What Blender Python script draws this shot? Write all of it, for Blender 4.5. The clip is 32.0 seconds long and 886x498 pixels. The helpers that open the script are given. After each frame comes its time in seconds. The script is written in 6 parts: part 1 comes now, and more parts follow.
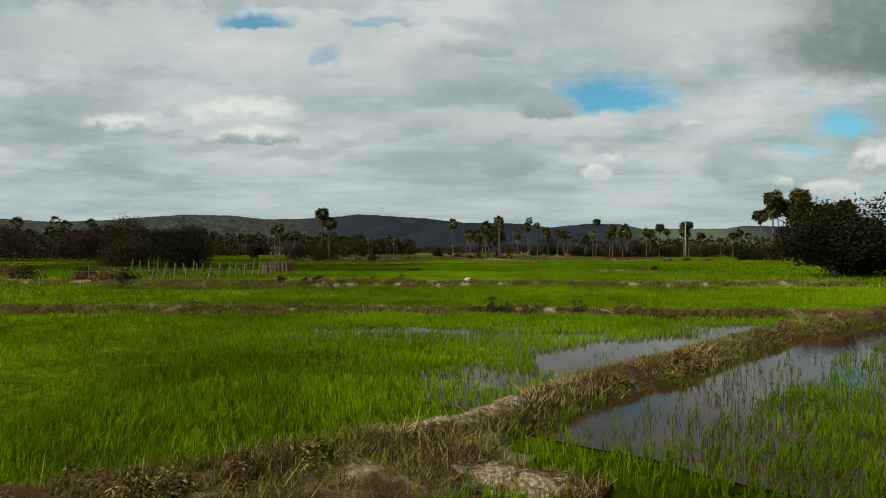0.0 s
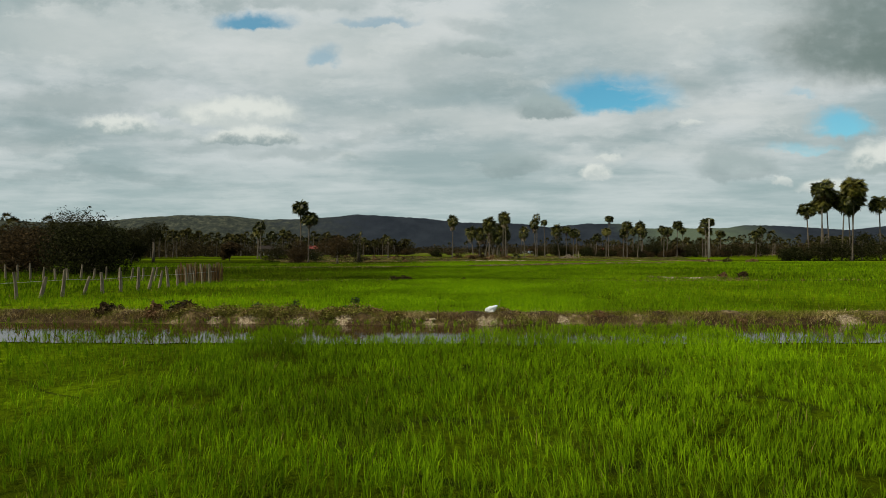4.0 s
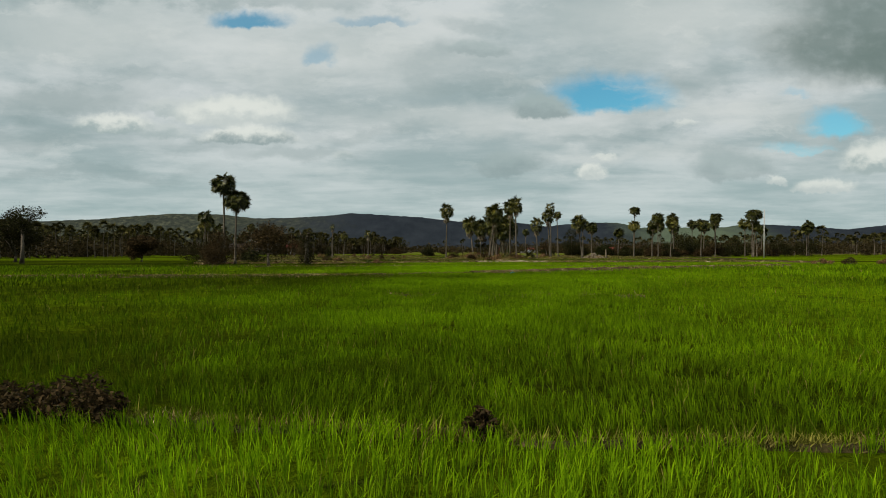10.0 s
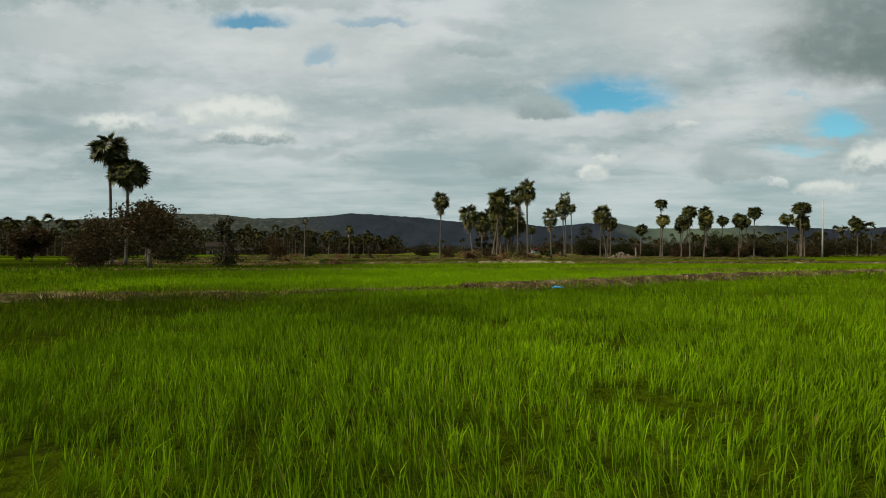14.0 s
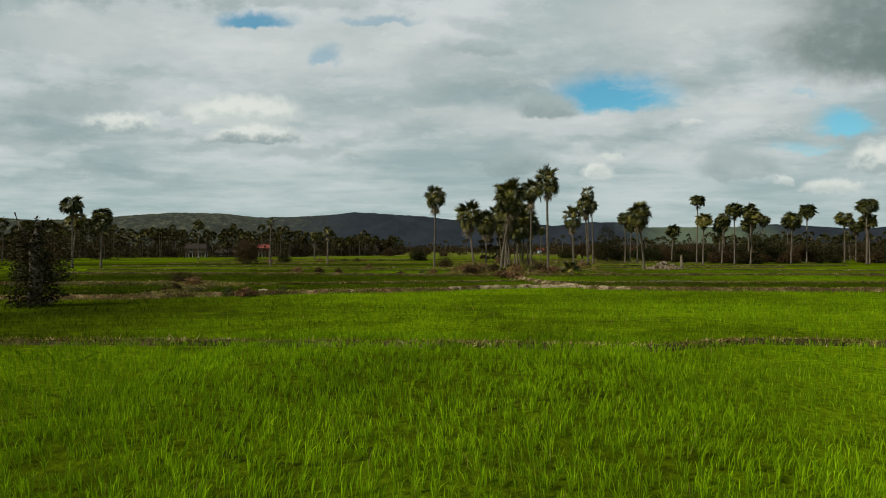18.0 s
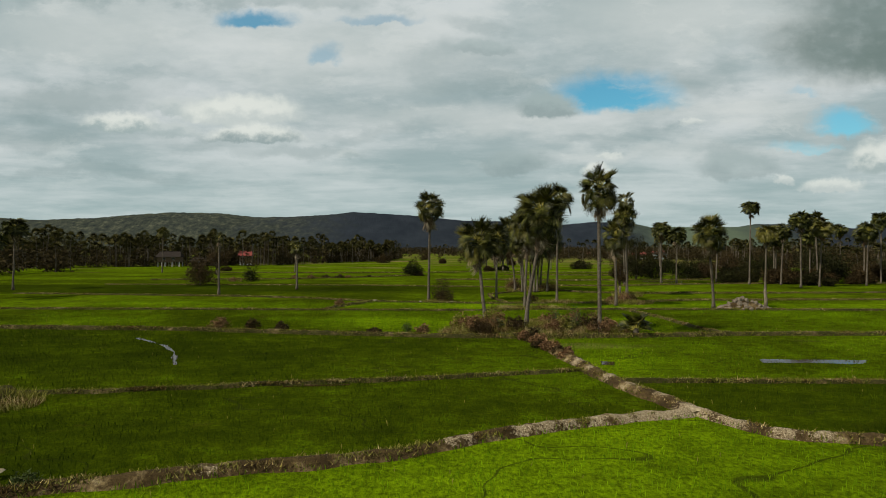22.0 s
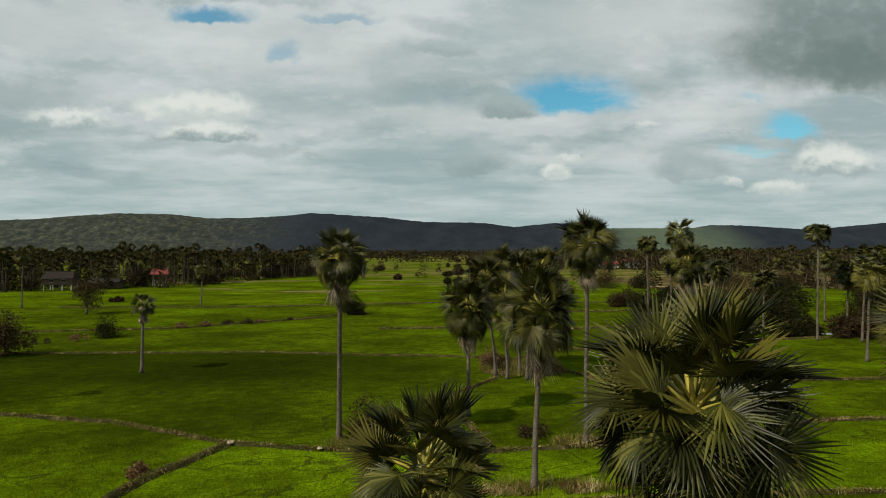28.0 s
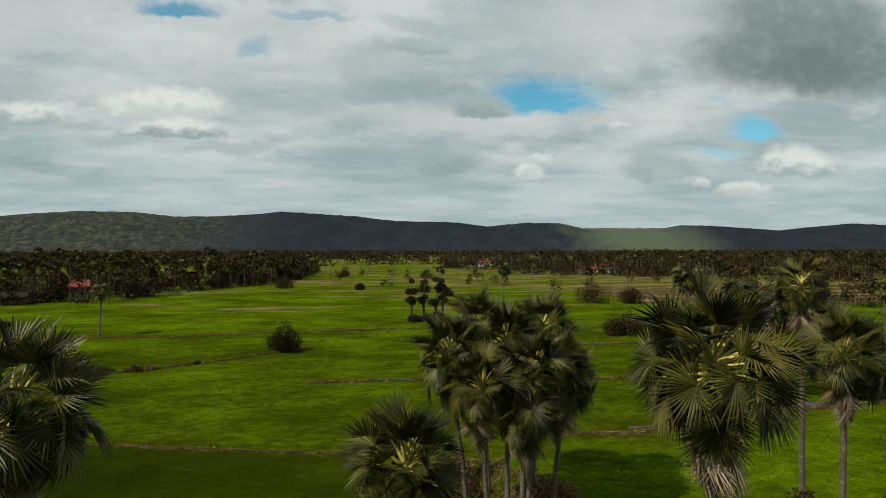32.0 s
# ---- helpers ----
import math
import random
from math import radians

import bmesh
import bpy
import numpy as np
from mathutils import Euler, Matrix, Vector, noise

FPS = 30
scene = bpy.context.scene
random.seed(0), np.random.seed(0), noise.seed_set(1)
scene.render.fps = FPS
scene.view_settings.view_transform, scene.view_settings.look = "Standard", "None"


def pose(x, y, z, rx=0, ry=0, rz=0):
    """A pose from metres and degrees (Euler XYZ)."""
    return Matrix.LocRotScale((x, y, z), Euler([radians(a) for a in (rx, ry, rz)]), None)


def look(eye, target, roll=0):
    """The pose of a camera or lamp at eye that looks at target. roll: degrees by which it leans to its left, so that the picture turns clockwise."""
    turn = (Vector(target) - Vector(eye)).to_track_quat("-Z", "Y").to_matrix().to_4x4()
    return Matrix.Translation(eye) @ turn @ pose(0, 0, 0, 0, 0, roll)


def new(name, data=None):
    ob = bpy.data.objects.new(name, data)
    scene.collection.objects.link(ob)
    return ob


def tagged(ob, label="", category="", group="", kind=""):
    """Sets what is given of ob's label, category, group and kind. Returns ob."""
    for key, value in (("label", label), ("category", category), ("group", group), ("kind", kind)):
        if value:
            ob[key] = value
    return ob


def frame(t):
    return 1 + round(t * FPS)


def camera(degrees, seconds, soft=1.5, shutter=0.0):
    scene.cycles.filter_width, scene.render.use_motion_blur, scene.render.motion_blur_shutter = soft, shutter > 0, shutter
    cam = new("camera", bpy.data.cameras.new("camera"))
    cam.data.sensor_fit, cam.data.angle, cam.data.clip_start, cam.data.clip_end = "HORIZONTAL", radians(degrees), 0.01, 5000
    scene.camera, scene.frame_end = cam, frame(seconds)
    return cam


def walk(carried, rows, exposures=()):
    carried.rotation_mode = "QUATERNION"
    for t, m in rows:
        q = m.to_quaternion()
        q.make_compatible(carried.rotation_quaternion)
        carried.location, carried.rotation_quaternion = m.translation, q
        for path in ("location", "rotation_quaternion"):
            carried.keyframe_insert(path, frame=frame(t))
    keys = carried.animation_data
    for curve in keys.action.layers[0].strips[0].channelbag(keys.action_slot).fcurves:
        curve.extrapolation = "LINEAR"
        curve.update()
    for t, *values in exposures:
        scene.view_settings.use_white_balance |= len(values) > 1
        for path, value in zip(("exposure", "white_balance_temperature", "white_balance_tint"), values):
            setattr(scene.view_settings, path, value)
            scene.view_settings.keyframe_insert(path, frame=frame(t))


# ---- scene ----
# ---------------------------------------------------------------- camera
cam = camera(73.7, 32.0, soft=1.0)
PATH = [
    (0, (-0.04, 2.075, 2.17), (-0.059, 4.075, 2.179), -0.0),
    (1, (-0.041, 6.409, 2.171), (-0.059, 8.409, 2.18), -0.0),
    (2, (-0.059, 11.15, 2.151), (-0.076, 13.15, 2.161), -0.0),
    (3, (-0.04, 16.183, 2.125), (-0.059, 18.183, 2.135), -0.1),
    (6, (-0.502, 34.289, 2.186), (-0.507, 36.289, 2.194), -0.1),
    (9, (0.27, 52.613, 1.994), (0.268, 54.613, 2.001), -0.1),
    (13, (1.786, 78.462, 1.331), (1.784, 80.462, 1.341), 0.0),
    (17, (3.32, 102.229, 2.091), (3.303, 104.229, 2.099), 0.0),
    (19, (3.881, 114.289, 3.765), (3.861, 116.289, 3.769), -0.0),
    (20, (3.908, 120.467, 4.428), (3.893, 122.467, 4.431), 0.0),
    (21, (3.912, 126.246, 5.238), (3.892, 128.246, 5.243), 0.1),
    (22, (3.793, 131.92, 6.371), (3.774, 133.92, 6.375), 0.0),
    (23, (3.93, 137.597, 7.513), (3.911, 139.597, 7.516), -0.1),
    (24, (4.019, 143.572, 8.497), (4.024, 145.572, 8.499), -0.1),
    (25, (4.249, 149.531, 9.421), (4.281, 151.53, 9.422), -0.2),
    (28, (5.86, 167.059, 12.086), (5.973, 169.056, 12.091), -0.2),
    (29, (6.629, 173.094, 12.926), (6.769, 175.089, 12.928), -0.2),
    (30, (7.432, 179.028, 13.767), (7.603, 181.02, 13.77), -0.2),
    (31, (8.418, 184.984, 14.555), (8.613, 186.975, 14.556), -0.0),
    (32, (9.429, 190.777, 15.093), (9.632, 192.766, 15.094), -0.1),
]
walk(cam, [(t, look(e, g, r)) for t, e, g, r in PATH])

# ---------------------------------------------------------------- sky, sun
SUN_DIR = Vector((-0.62, -0.33, 0.71)).normalized()     # towards the sun: left of the walk, a little behind it
sun = new("sun", bpy.data.lights.new("sun", "SUN"))
sun.data.energy, sun.data.angle, sun.data.color = 5.0, radians(1.2), (1.0, 0.93, 0.80)
sun.matrix_world = look(SUN_DIR * 50, (0, 0, 0))

world = bpy.data.worlds.new("sky")
scene.world = world
world.use_nodes = True
WT = world.node_tree
WT.nodes.clear()


def wn(kind, **kw):
    n = WT.nodes.new(kind)
    for k, v in kw.items():
        if k == "op":
            n.operation = v
        elif k == "ins":
            for i, x in v.items():
                if isinstance(x, bpy.types.NodeSocket):
                    WT.links.new(x, n.inputs[i])
                else:
                    n.inputs[i].default_value = x
    return n


def wmath(op, a, b=0.0, c=0.0):
    return wn("ShaderNodeMath", op=op, ins={0: a, 1: b, 2: c}).outputs[0]


def wvec(op, a, b=(0, 0, 0)):
    n = wn("ShaderNodeVectorMath", op=op, ins={0: a, 1: b})
    return n.outputs["Value"] if op == "LENGTH" else n.outputs["Vector"]


def wmix(f, a, b):
    n = WT.nodes.new("ShaderNodeMix")
    n.data_type = "RGBA"
    for i, x in ((0, f), (6, a), (7, b)):
        if isinstance(x, bpy.types.NodeSocket):
            WT.links.new(x, n.inputs[i])
        else:
            n.inputs[i].default_value = x if isinstance(x, float) else (*x, 1)
    return n.outputs[2]


def wrange(v, a, b, c=0.0, d=1.0):
    n = wn("ShaderNodeMapRange", ins={0: v, 1: a, 2: b, 3: c, 4: d})
    n.interpolation_type = "SMOOTHSTEP"
    return n.outputs[0]


def wnoise(vec, scale, detail=6.0, rough=0.55, color=False):
    n = wn("ShaderNodeTexNoise", ins={"Vector": vec, "Scale": scale, "Detail": detail, "Roughness": rough})
    return n.outputs["Color"] if color else n.outputs["Fac"]


direction = wn("ShaderNodeTexCoord").outputs["Generated"]
sx = wn("ShaderNodeSeparateXYZ", ins={0: direction})
ahead = wmath("MAXIMUM", wmath("ABSOLUTE", sx.outputs[1]), 0.25)
u0, v0 = wmath("DIVIDE", sx.outputs[0], ahead), wmath("DIVIDE", sx.outputs[2], ahead)
uv0 = wn("ShaderNodeCombineXYZ", ins={0: u0, 1: v0}).outputs[0]
# the cloud deck as a flat layer seen in perspective
up = wmath("ADD", wmath("MAXIMUM", sx.outputs[2], 0.0), 0.10)
deck = wn("ShaderNodeCombineXYZ", ins={0: wmath("DIVIDE", sx.outputs[0], up), 1: wmath("DIVIDE", sx.outputs[1], up), 2: 0.0}).outputs[0]
warp = wvec("SCALE", wvec("SUBTRACT", wnoise(wvec("MULTIPLY", uv0, (1.0, 1.6, 1)), 7.0, 8.0, 0.62, True), (0.5, 0.5, 0.5)))
warp.node.inputs["Scale"].default_value = 0.24
uv = wvec("ADD", uv0, wvec("MULTIPLY", warp, (1.0, 0.55, 0)))


puff = wvec("SCALE", wvec("SUBTRACT", wnoise(uv0, 19.0, 9.0, 0.62, True), (0.5, 0.5, 0.5)))
puff.node.inputs["Scale"].default_value = 0.055
uvf = wvec("ADD", uv0, wvec("ADD", wvec("MULTIPLY", puff, (1.0, 0.8, 0)), wvec("MULTIPLY", warp, (0.25, 0.10, 0))))
billow = wnoise(wvec("MULTIPLY", uv0, (1.0, 1.4, 1)), 34.0, 6.0, 0.55)


def patch(x, y, a, b, soft0=1.15, soft1=0.55, at=None):
    """an uneven soft bank of cloud"""
    d = wvec("MULTIPLY", wvec("SUBTRACT", at or uv, (x, y, 0)), (1 / a, 1 / b, 0))
    return wrange(wvec("LENGTH", d), soft0, soft1)


def dome(x, y, a, b, edge=0.35, base=2.4):
    """a cloud with a near-level base and a billowed top: its cover, and the height within it"""
    s2 = wn("ShaderNodeSeparateXYZ", ins={0: wvec("MULTIPLY", wvec("SUBTRACT", uvf, (x, y, 0)), (1 / a, 1 / b, 0))})
    h = s2.outputs[1]
    hh = wmath("ADD", wmath("MAXIMUM", h, 0.0), wmath("MULTIPLY", wmath("MINIMUM", h, 0.0), base))
    r = wvec("LENGTH", wn("ShaderNodeCombineXYZ", ins={0: s2.outputs[0], 1: hh, 2: 0.0}).outputs[0])
    return wrange(r, 1.0 + edge * 0.4, 1.0 - edge), h


big = wnoise(wvec("ADD", deck, (3.1, 0.4, 0)), 0.75, 7.0, 0.54)
fine = wnoise(wvec("MULTIPLY", wvec("ADD", deck, wvec("SCALE", warp)), (0.55, 1.0, 1)), 2.6, 10.0, 0.66)
tone = wmath("ADD", wmath("MULTIPLY", big, 0.76), wmath("MULTIPLY", fine, 0.24))
cloud = wmix(wrange(tone, 0.40, 0.60), (0.35, 0.425, 0.445), (0.655, 0.675, 0.69))
# torn wisps and small lit lumps all over the deck
wisp = wnoise(wvec("MULTIPLY", wvec("ADD", uv0, wvec("MULTIPLY", warp, (0.5, 0.25, 0))), (1.0, 3.0, 1)), 6.5, 10.0, 0.66)
cloud = wmix(wmath("MULTIPLY", wrange(wisp, 0.52, 0.66), 0.40), cloud, (0.70, 0.71, 0.705))
cloud = wmix(wmath("MULTIPLY", wrange(wisp, 0.47, 0.34), 0.36), cloud, (0.36, 0.435, 0.455))
streak = wnoise(wvec("MULTIPLY", uv0, (2.2, 19.0, 1)), 1.9, 9.0, 0.62)
lowsky = wmix(wrange(streak, 0.36, 0.66), (0.36, 0.465, 0.475), (0.545, 0.615, 0.62))
cloud = wmix(wmath("MULTIPLY", wrange(v0, 0.24, 0.03), 0.75), cloud, lowsky)
# bright sheets, then grey banks: place, half width, half height, strength
for x, y, a, b, s in ((-0.20, 0.345, 0.30, 0.07, 0.5), (0.42, 0.40, 0.28, 0.07, 0.6), (-0.62, 0.38, 0.24, 0.06, 0.55), (0.08, 0.225, 0.30, 0.035, 0.5), (0.50, 0.235, 0.16, 0.04, 0.45), (0.30, 0.165, 0.22, 0.02, 0.4)):
    cloud = wmix(wmath("MULTIPLY", patch(x, y, a, b, 1.4, 0.1), s), cloud, (0.69, 0.695, 0.685))
for x, y, a, b, s in ((-0.64, 0.262, 0.15, 0.035, 0.75), (-0.72, 0.20, 0.20, 0.022, 0.5), (-0.40, 0.188, 0.10, 0.020, 0.45), (-0.24, 0.168, 0.10, 0.016, 0.5), (0.01, 0.312, 0.11, 0.032, 0.45), (0.045, 0.375, 0.07, 0.018, 0.45),
                      (0.10, 0.285, 0.10, 0.012, 0.4), (0.42, 0.295, 0.10, 0.03, 0.35), (0.49, 0.148, 0.09, 0.026, 0.5), (0.10, 0.150, 0.06, 0.018, 0.5), (-0.42, 0.432, 0.34, 0.018, 0.6), (-0.15, 0.20, 0.12, 0.012, 0.3),
                      (0.30, 0.195, 0.14, 0.012, 0.3), (-0.60, 0.135, 0.22, 0.012, 0.4), (-0.52, 0.30, 0.10, 0.02, 0.3)):
    cloud = wmix(wmath("MULTIPLY", patch(x, y, a, b, 1.45, 0.2), s * 0.8), cloud, (0.25, 0.325, 0.335))
# the dark bank in the east with a crisp lower edge
for x, y, a, b, s in ((0.68, 0.345, 0.15, 0.070, 0.85), (0.77, 0.322, 0.10, 0.046, 0.85), (0.86, 0.345, 0.14, 0.075, 0.9), (0.76, 0.43, 0.20, 0.05, 0.8)):
    cloud = wmix(wmath("MULTIPLY", patch(x, y, a, b, 1.30, 0.45, uvf), wmath("MULTIPLY", wrange(billow, 0.2, 0.6, 0.75, 1.0), s)), cloud, (0.175, 0.225, 0.215))
# lumps of cloud: place, half width, half height, cover, light of the top and of the base
GREY, DIM, PALE, LIT = (0.30, 0.365, 0.375), (0.38, 0.45, 0.455), (0.60, 0.63, 0.62), (0.82, 0.815, 0.77)
veiled = None
for x, y, a, b, s, hi, lo in ((0.170, 0.238, 0.056, 0.036, 0.90, DIM, GREY), (0.485, 0.132, 0.075, 0.038, 0.55, DIM, GREY), (0.107, 0.140, 0.055, 0.032, 0.55, DIM, GREY), (0.06, 0.335, 0.05, 0.020, 0.45, DIM, GREY),
                              (-0.44, 0.238, 0.085, 0.026, 0.60, PALE, DIM), (-0.350, 0.229, 0.112, 0.038, 0.85, LIT, PALE), (-0.335, 0.194, 0.090, 0.024, 0.80, LIT, GREY),
                              (-0.562, 0.211, 0.068, 0.026, 0.80, LIT, DIM), (-0.47, 0.200, 0.05, 0.022, 0.5, PALE, DIM), (0.252, 0.131, 0.036, 0.018, 0.8, LIT, PALE), (0.272, 0.156, 0.022, 0.012, 0.6, LIT, PALE),
                              (0.640, 0.105, 0.055, 0.021, 0.75, LIT, PALE), (0.555, 0.113, 0.02, 0.012, 0.6, LIT, PALE), (0.745, 0.142, 0.085, 0.048, 0.85, LIT, DIM), (0.41, 0.213, 0.022, 0.012, 0.5, LIT, PALE), (-0.17, 0.155, 0.022, 0.014, 0.5, PALE, DIM)):
    cover, h = dome(x, y, a, b)
    body = wmix(wrange(wmath("ADD", h, wmath("MULTIPLY", wmath("SUBTRACT", billow, 0.5), 1.5)), -0.25, 0.55), lo, hi)
    cloud = wmix(wmath("MULTIPLY", cover, s), cloud, body)
    veiled = veiled or cover
gap = 0.0
for x, y, a, b, s in ((0.276, 0.253, 0.118, 0.050, 1.0), (-0.333, 0.386, 0.072, 0.024, 0.9), (-0.205, 0.325, 0.030, 0.030, 0.45), (-0.12, 0.386, 0.075, 0.014, 0.4),
                      (0.665, 0.208, 0.058, 0.038, 0.85), (0.60, 0.172, 0.060, 0.012, 0.4), (0.60, 0.262, 0.03, 0.012, 0.3)):
    cover, h = dome(x, y, a, b, 0.6)
    gap = wmath("MAXIMUM", wmath("MULTIPLY", cover, wmath("MULTIPLY", wrange(wisp, 0.70, 0.50, 0.55, 1.0), s)), gap)
gap = wmath("MULTIPLY", gap, wmath("SUBTRACT", 1.0, veiled))
sky = WT.nodes.new("ShaderNodeTexSky")
sky.sky_type, sky.sun_disc = "NISHITA", False
sky.sun_elevation = math.asin(SUN_DIR.z)
sky.sun_rotation = math.atan2(SUN_DIR.x, SUN_DIR.y)
sky.ozone_density = 2.0
tint = WT.nodes.new("ShaderNodeMix")
tint.data_type, tint.blend_type = "RGBA", "MULTIPLY"
tint.inputs[0].default_value, tint.inputs[7].default_value = 1.0, (0.40, 0.86, 0.80, 1)
WT.links.new(sky.outputs[0], tint.inputs[6])
clear = wn("ShaderNodeBackground", ins={0: tint.outputs[2], 1: 0.15})
shade = WT.nodes.new("ShaderNodeMix")
shade.data_type, shade.blend_type = "RGBA", "MULTIPLY"
shade.inputs[0].default_value, shade.inputs[7].default_value = 1.0, (0.915, 0.960, 0.940, 1)
WT.links.new(cloud, shade.inputs[6])
veil = wn("ShaderNodeBackground", ins={0: shade.outputs[2], 1: 1.0})
both = wn("ShaderNodeMixShader", ins={0: gap, 1: veil.outputs[0], 2: clear.outputs[0]})
wn("ShaderNodeOutputWorld", ins={0: both.outputs[0]})

# ---------------------------------------------------------------- materials


def mat(name, build, rough=0.8, spec=0.3):
    m = bpy.data.materials.new(name)
    m.use_nodes = True
    nt = m.node_tree
    b = nt.nodes["Principled BSDF"]
    b.inputs["Roughness"].default_value, b.inputs["Specular IOR Level"].default_value = rough, spec
    build(nt, b)
    return m


def node(nt, kind, **ins):
    n = nt.nodes.new(kind)
    for k, v in ins.items():
        k = k.replace("_", " ")
        if isinstance(v, bpy.types.NodeSocket):
            nt.links.new(v, n.inputs[k])
        else:
            n.inputs[k].default_value = v
    return n


def mth(nt, op, a, b=0.0):
    n = nt.nodes.new("ShaderNodeMath")
    n.operation = op
    for i, v in ((0, a), (1, b)):
        if isinstance(v, bpy.types.NodeSocket):
            nt.links.new(v, n.inputs[i])
        else:
            n.inputs[i].default_value = v
    return n.outputs[0]


def place(nt, stretch=(1, 1, 1), space="Object"):
    c = nt.nodes.new("ShaderNodeTexCoord")
    m = nt.nodes.new("ShaderNodeMapping")
    m.inputs["Scale"].default_value = stretch
    nt.links.new(c.outputs[space], m.inputs["Vector"])
    return m.outputs[0]


def spots(nt, vec, scale, detail=5.0, rough=0.55):
    return node(nt, "ShaderNodeTexNoise", Vector=vec, Scale=scale, Detail=detail, Roughness=rough).outputs["Fac"]


def ramp(nt, fac, *stops):
    r = nt.nodes.new("ShaderNodeValToRGB")
    e = r.color_ramp.elements
    while len(e) < len(stops):
        e.new(0.5)
    for i, (p, c) in enumerate(stops):
        e[i].position, e[i].color = p, (*c, 1)
    nt.links.new(fac, r.inputs[0])
    return r.outputs[0]


def mix(nt, f, a, b, how="MIX"):
    n = nt.nodes.new("ShaderNodeMix")
    n.data_type, n.blend_type = "RGBA", how
    for i, x in ((0, f), (6, a), (7, b)):
        if isinstance(x, bpy.types.NodeSocket):
            nt.links.new(x, n.inputs[i])
        else:
            n.inputs[i].default_value = x if isinstance(x, float) else (*x, 1)
    return n.outputs[2]


def bump(nt, b, height, strength, dist):
    n = node(nt, "ShaderNodeBump", Height=height, Strength=strength, Distance=dist)
    nt.links.new(n.outputs[0], b.inputs["Normal"])


def per_island(nt):
    return nt.nodes.new("ShaderNodeNewGeometry").outputs["Random Per Island"]


def per_object(nt):
    return nt.nodes.new("ShaderNodeObjectInfo").outputs["Random"]


def base(nt, b, col):
    nt.links.new(col, b.inputs["Base Color"])


def leafy(nt, b, share):
    """lets part of the light through thin leaves"""
    t = node(nt, "ShaderNodeBsdfTranslucent")
    src = b.inputs["Base Color"].links[0].from_socket
    nt.links.new(src, t.inputs["Color"])
    m = nt.nodes.new("ShaderNodeMixShader")
    m.inputs[0].default_value = share
    nt.links.new(b.outputs[0], m.inputs[1])
    nt.links.new(t.outputs[0], m.inputs[2])
    nt.links.new(m.outputs[0], nt.nodes["Material Output"].inputs[0])


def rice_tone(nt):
    """field colour by the tone, which joins each paddy's crop and painted cloud shade, with thin and lush stands in it
    """
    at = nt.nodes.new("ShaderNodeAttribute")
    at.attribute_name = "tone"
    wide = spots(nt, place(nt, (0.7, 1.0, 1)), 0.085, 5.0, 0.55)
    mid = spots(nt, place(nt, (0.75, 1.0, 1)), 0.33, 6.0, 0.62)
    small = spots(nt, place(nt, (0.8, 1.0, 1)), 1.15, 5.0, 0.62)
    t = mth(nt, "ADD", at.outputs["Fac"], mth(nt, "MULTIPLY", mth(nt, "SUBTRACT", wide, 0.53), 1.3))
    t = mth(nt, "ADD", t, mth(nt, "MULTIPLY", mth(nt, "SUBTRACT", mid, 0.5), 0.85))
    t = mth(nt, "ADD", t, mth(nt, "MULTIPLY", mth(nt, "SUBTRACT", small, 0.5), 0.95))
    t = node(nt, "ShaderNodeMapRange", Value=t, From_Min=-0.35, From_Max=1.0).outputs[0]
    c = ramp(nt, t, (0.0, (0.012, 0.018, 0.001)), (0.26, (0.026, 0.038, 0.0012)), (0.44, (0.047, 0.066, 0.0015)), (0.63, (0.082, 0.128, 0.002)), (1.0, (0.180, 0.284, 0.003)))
    # thin stands, where stubble and mud show between the plants
    poor = spots(nt, place(nt, (0.6, 1.0, 1)), 0.55, 6.0, 0.68)
    return mix(nt, ramp(nt, poor, (0.60, (0, 0, 0)), (0.70, (0.6, 0.6, 0.6))), c, (0.050, 0.048, 0.006))


def rice_mat(nt, b):
    r = per_island(nt)
    tone_ = rice_tone(nt)
    c = mix(nt, r, mix(nt, 1.0, tone_, (0.44, 0.58, 0.6), "MULTIPLY"), mix(nt, 1.0, tone_, (1.32, 1.40, 1.2), "MULTIPLY"))
    c = mix(nt, mth(nt, "GREATER_THAN", r, 0.992), c, (0.20, 0.17, 0.04))
    base(nt, b, c)
    leafy(nt, b, 0.35)


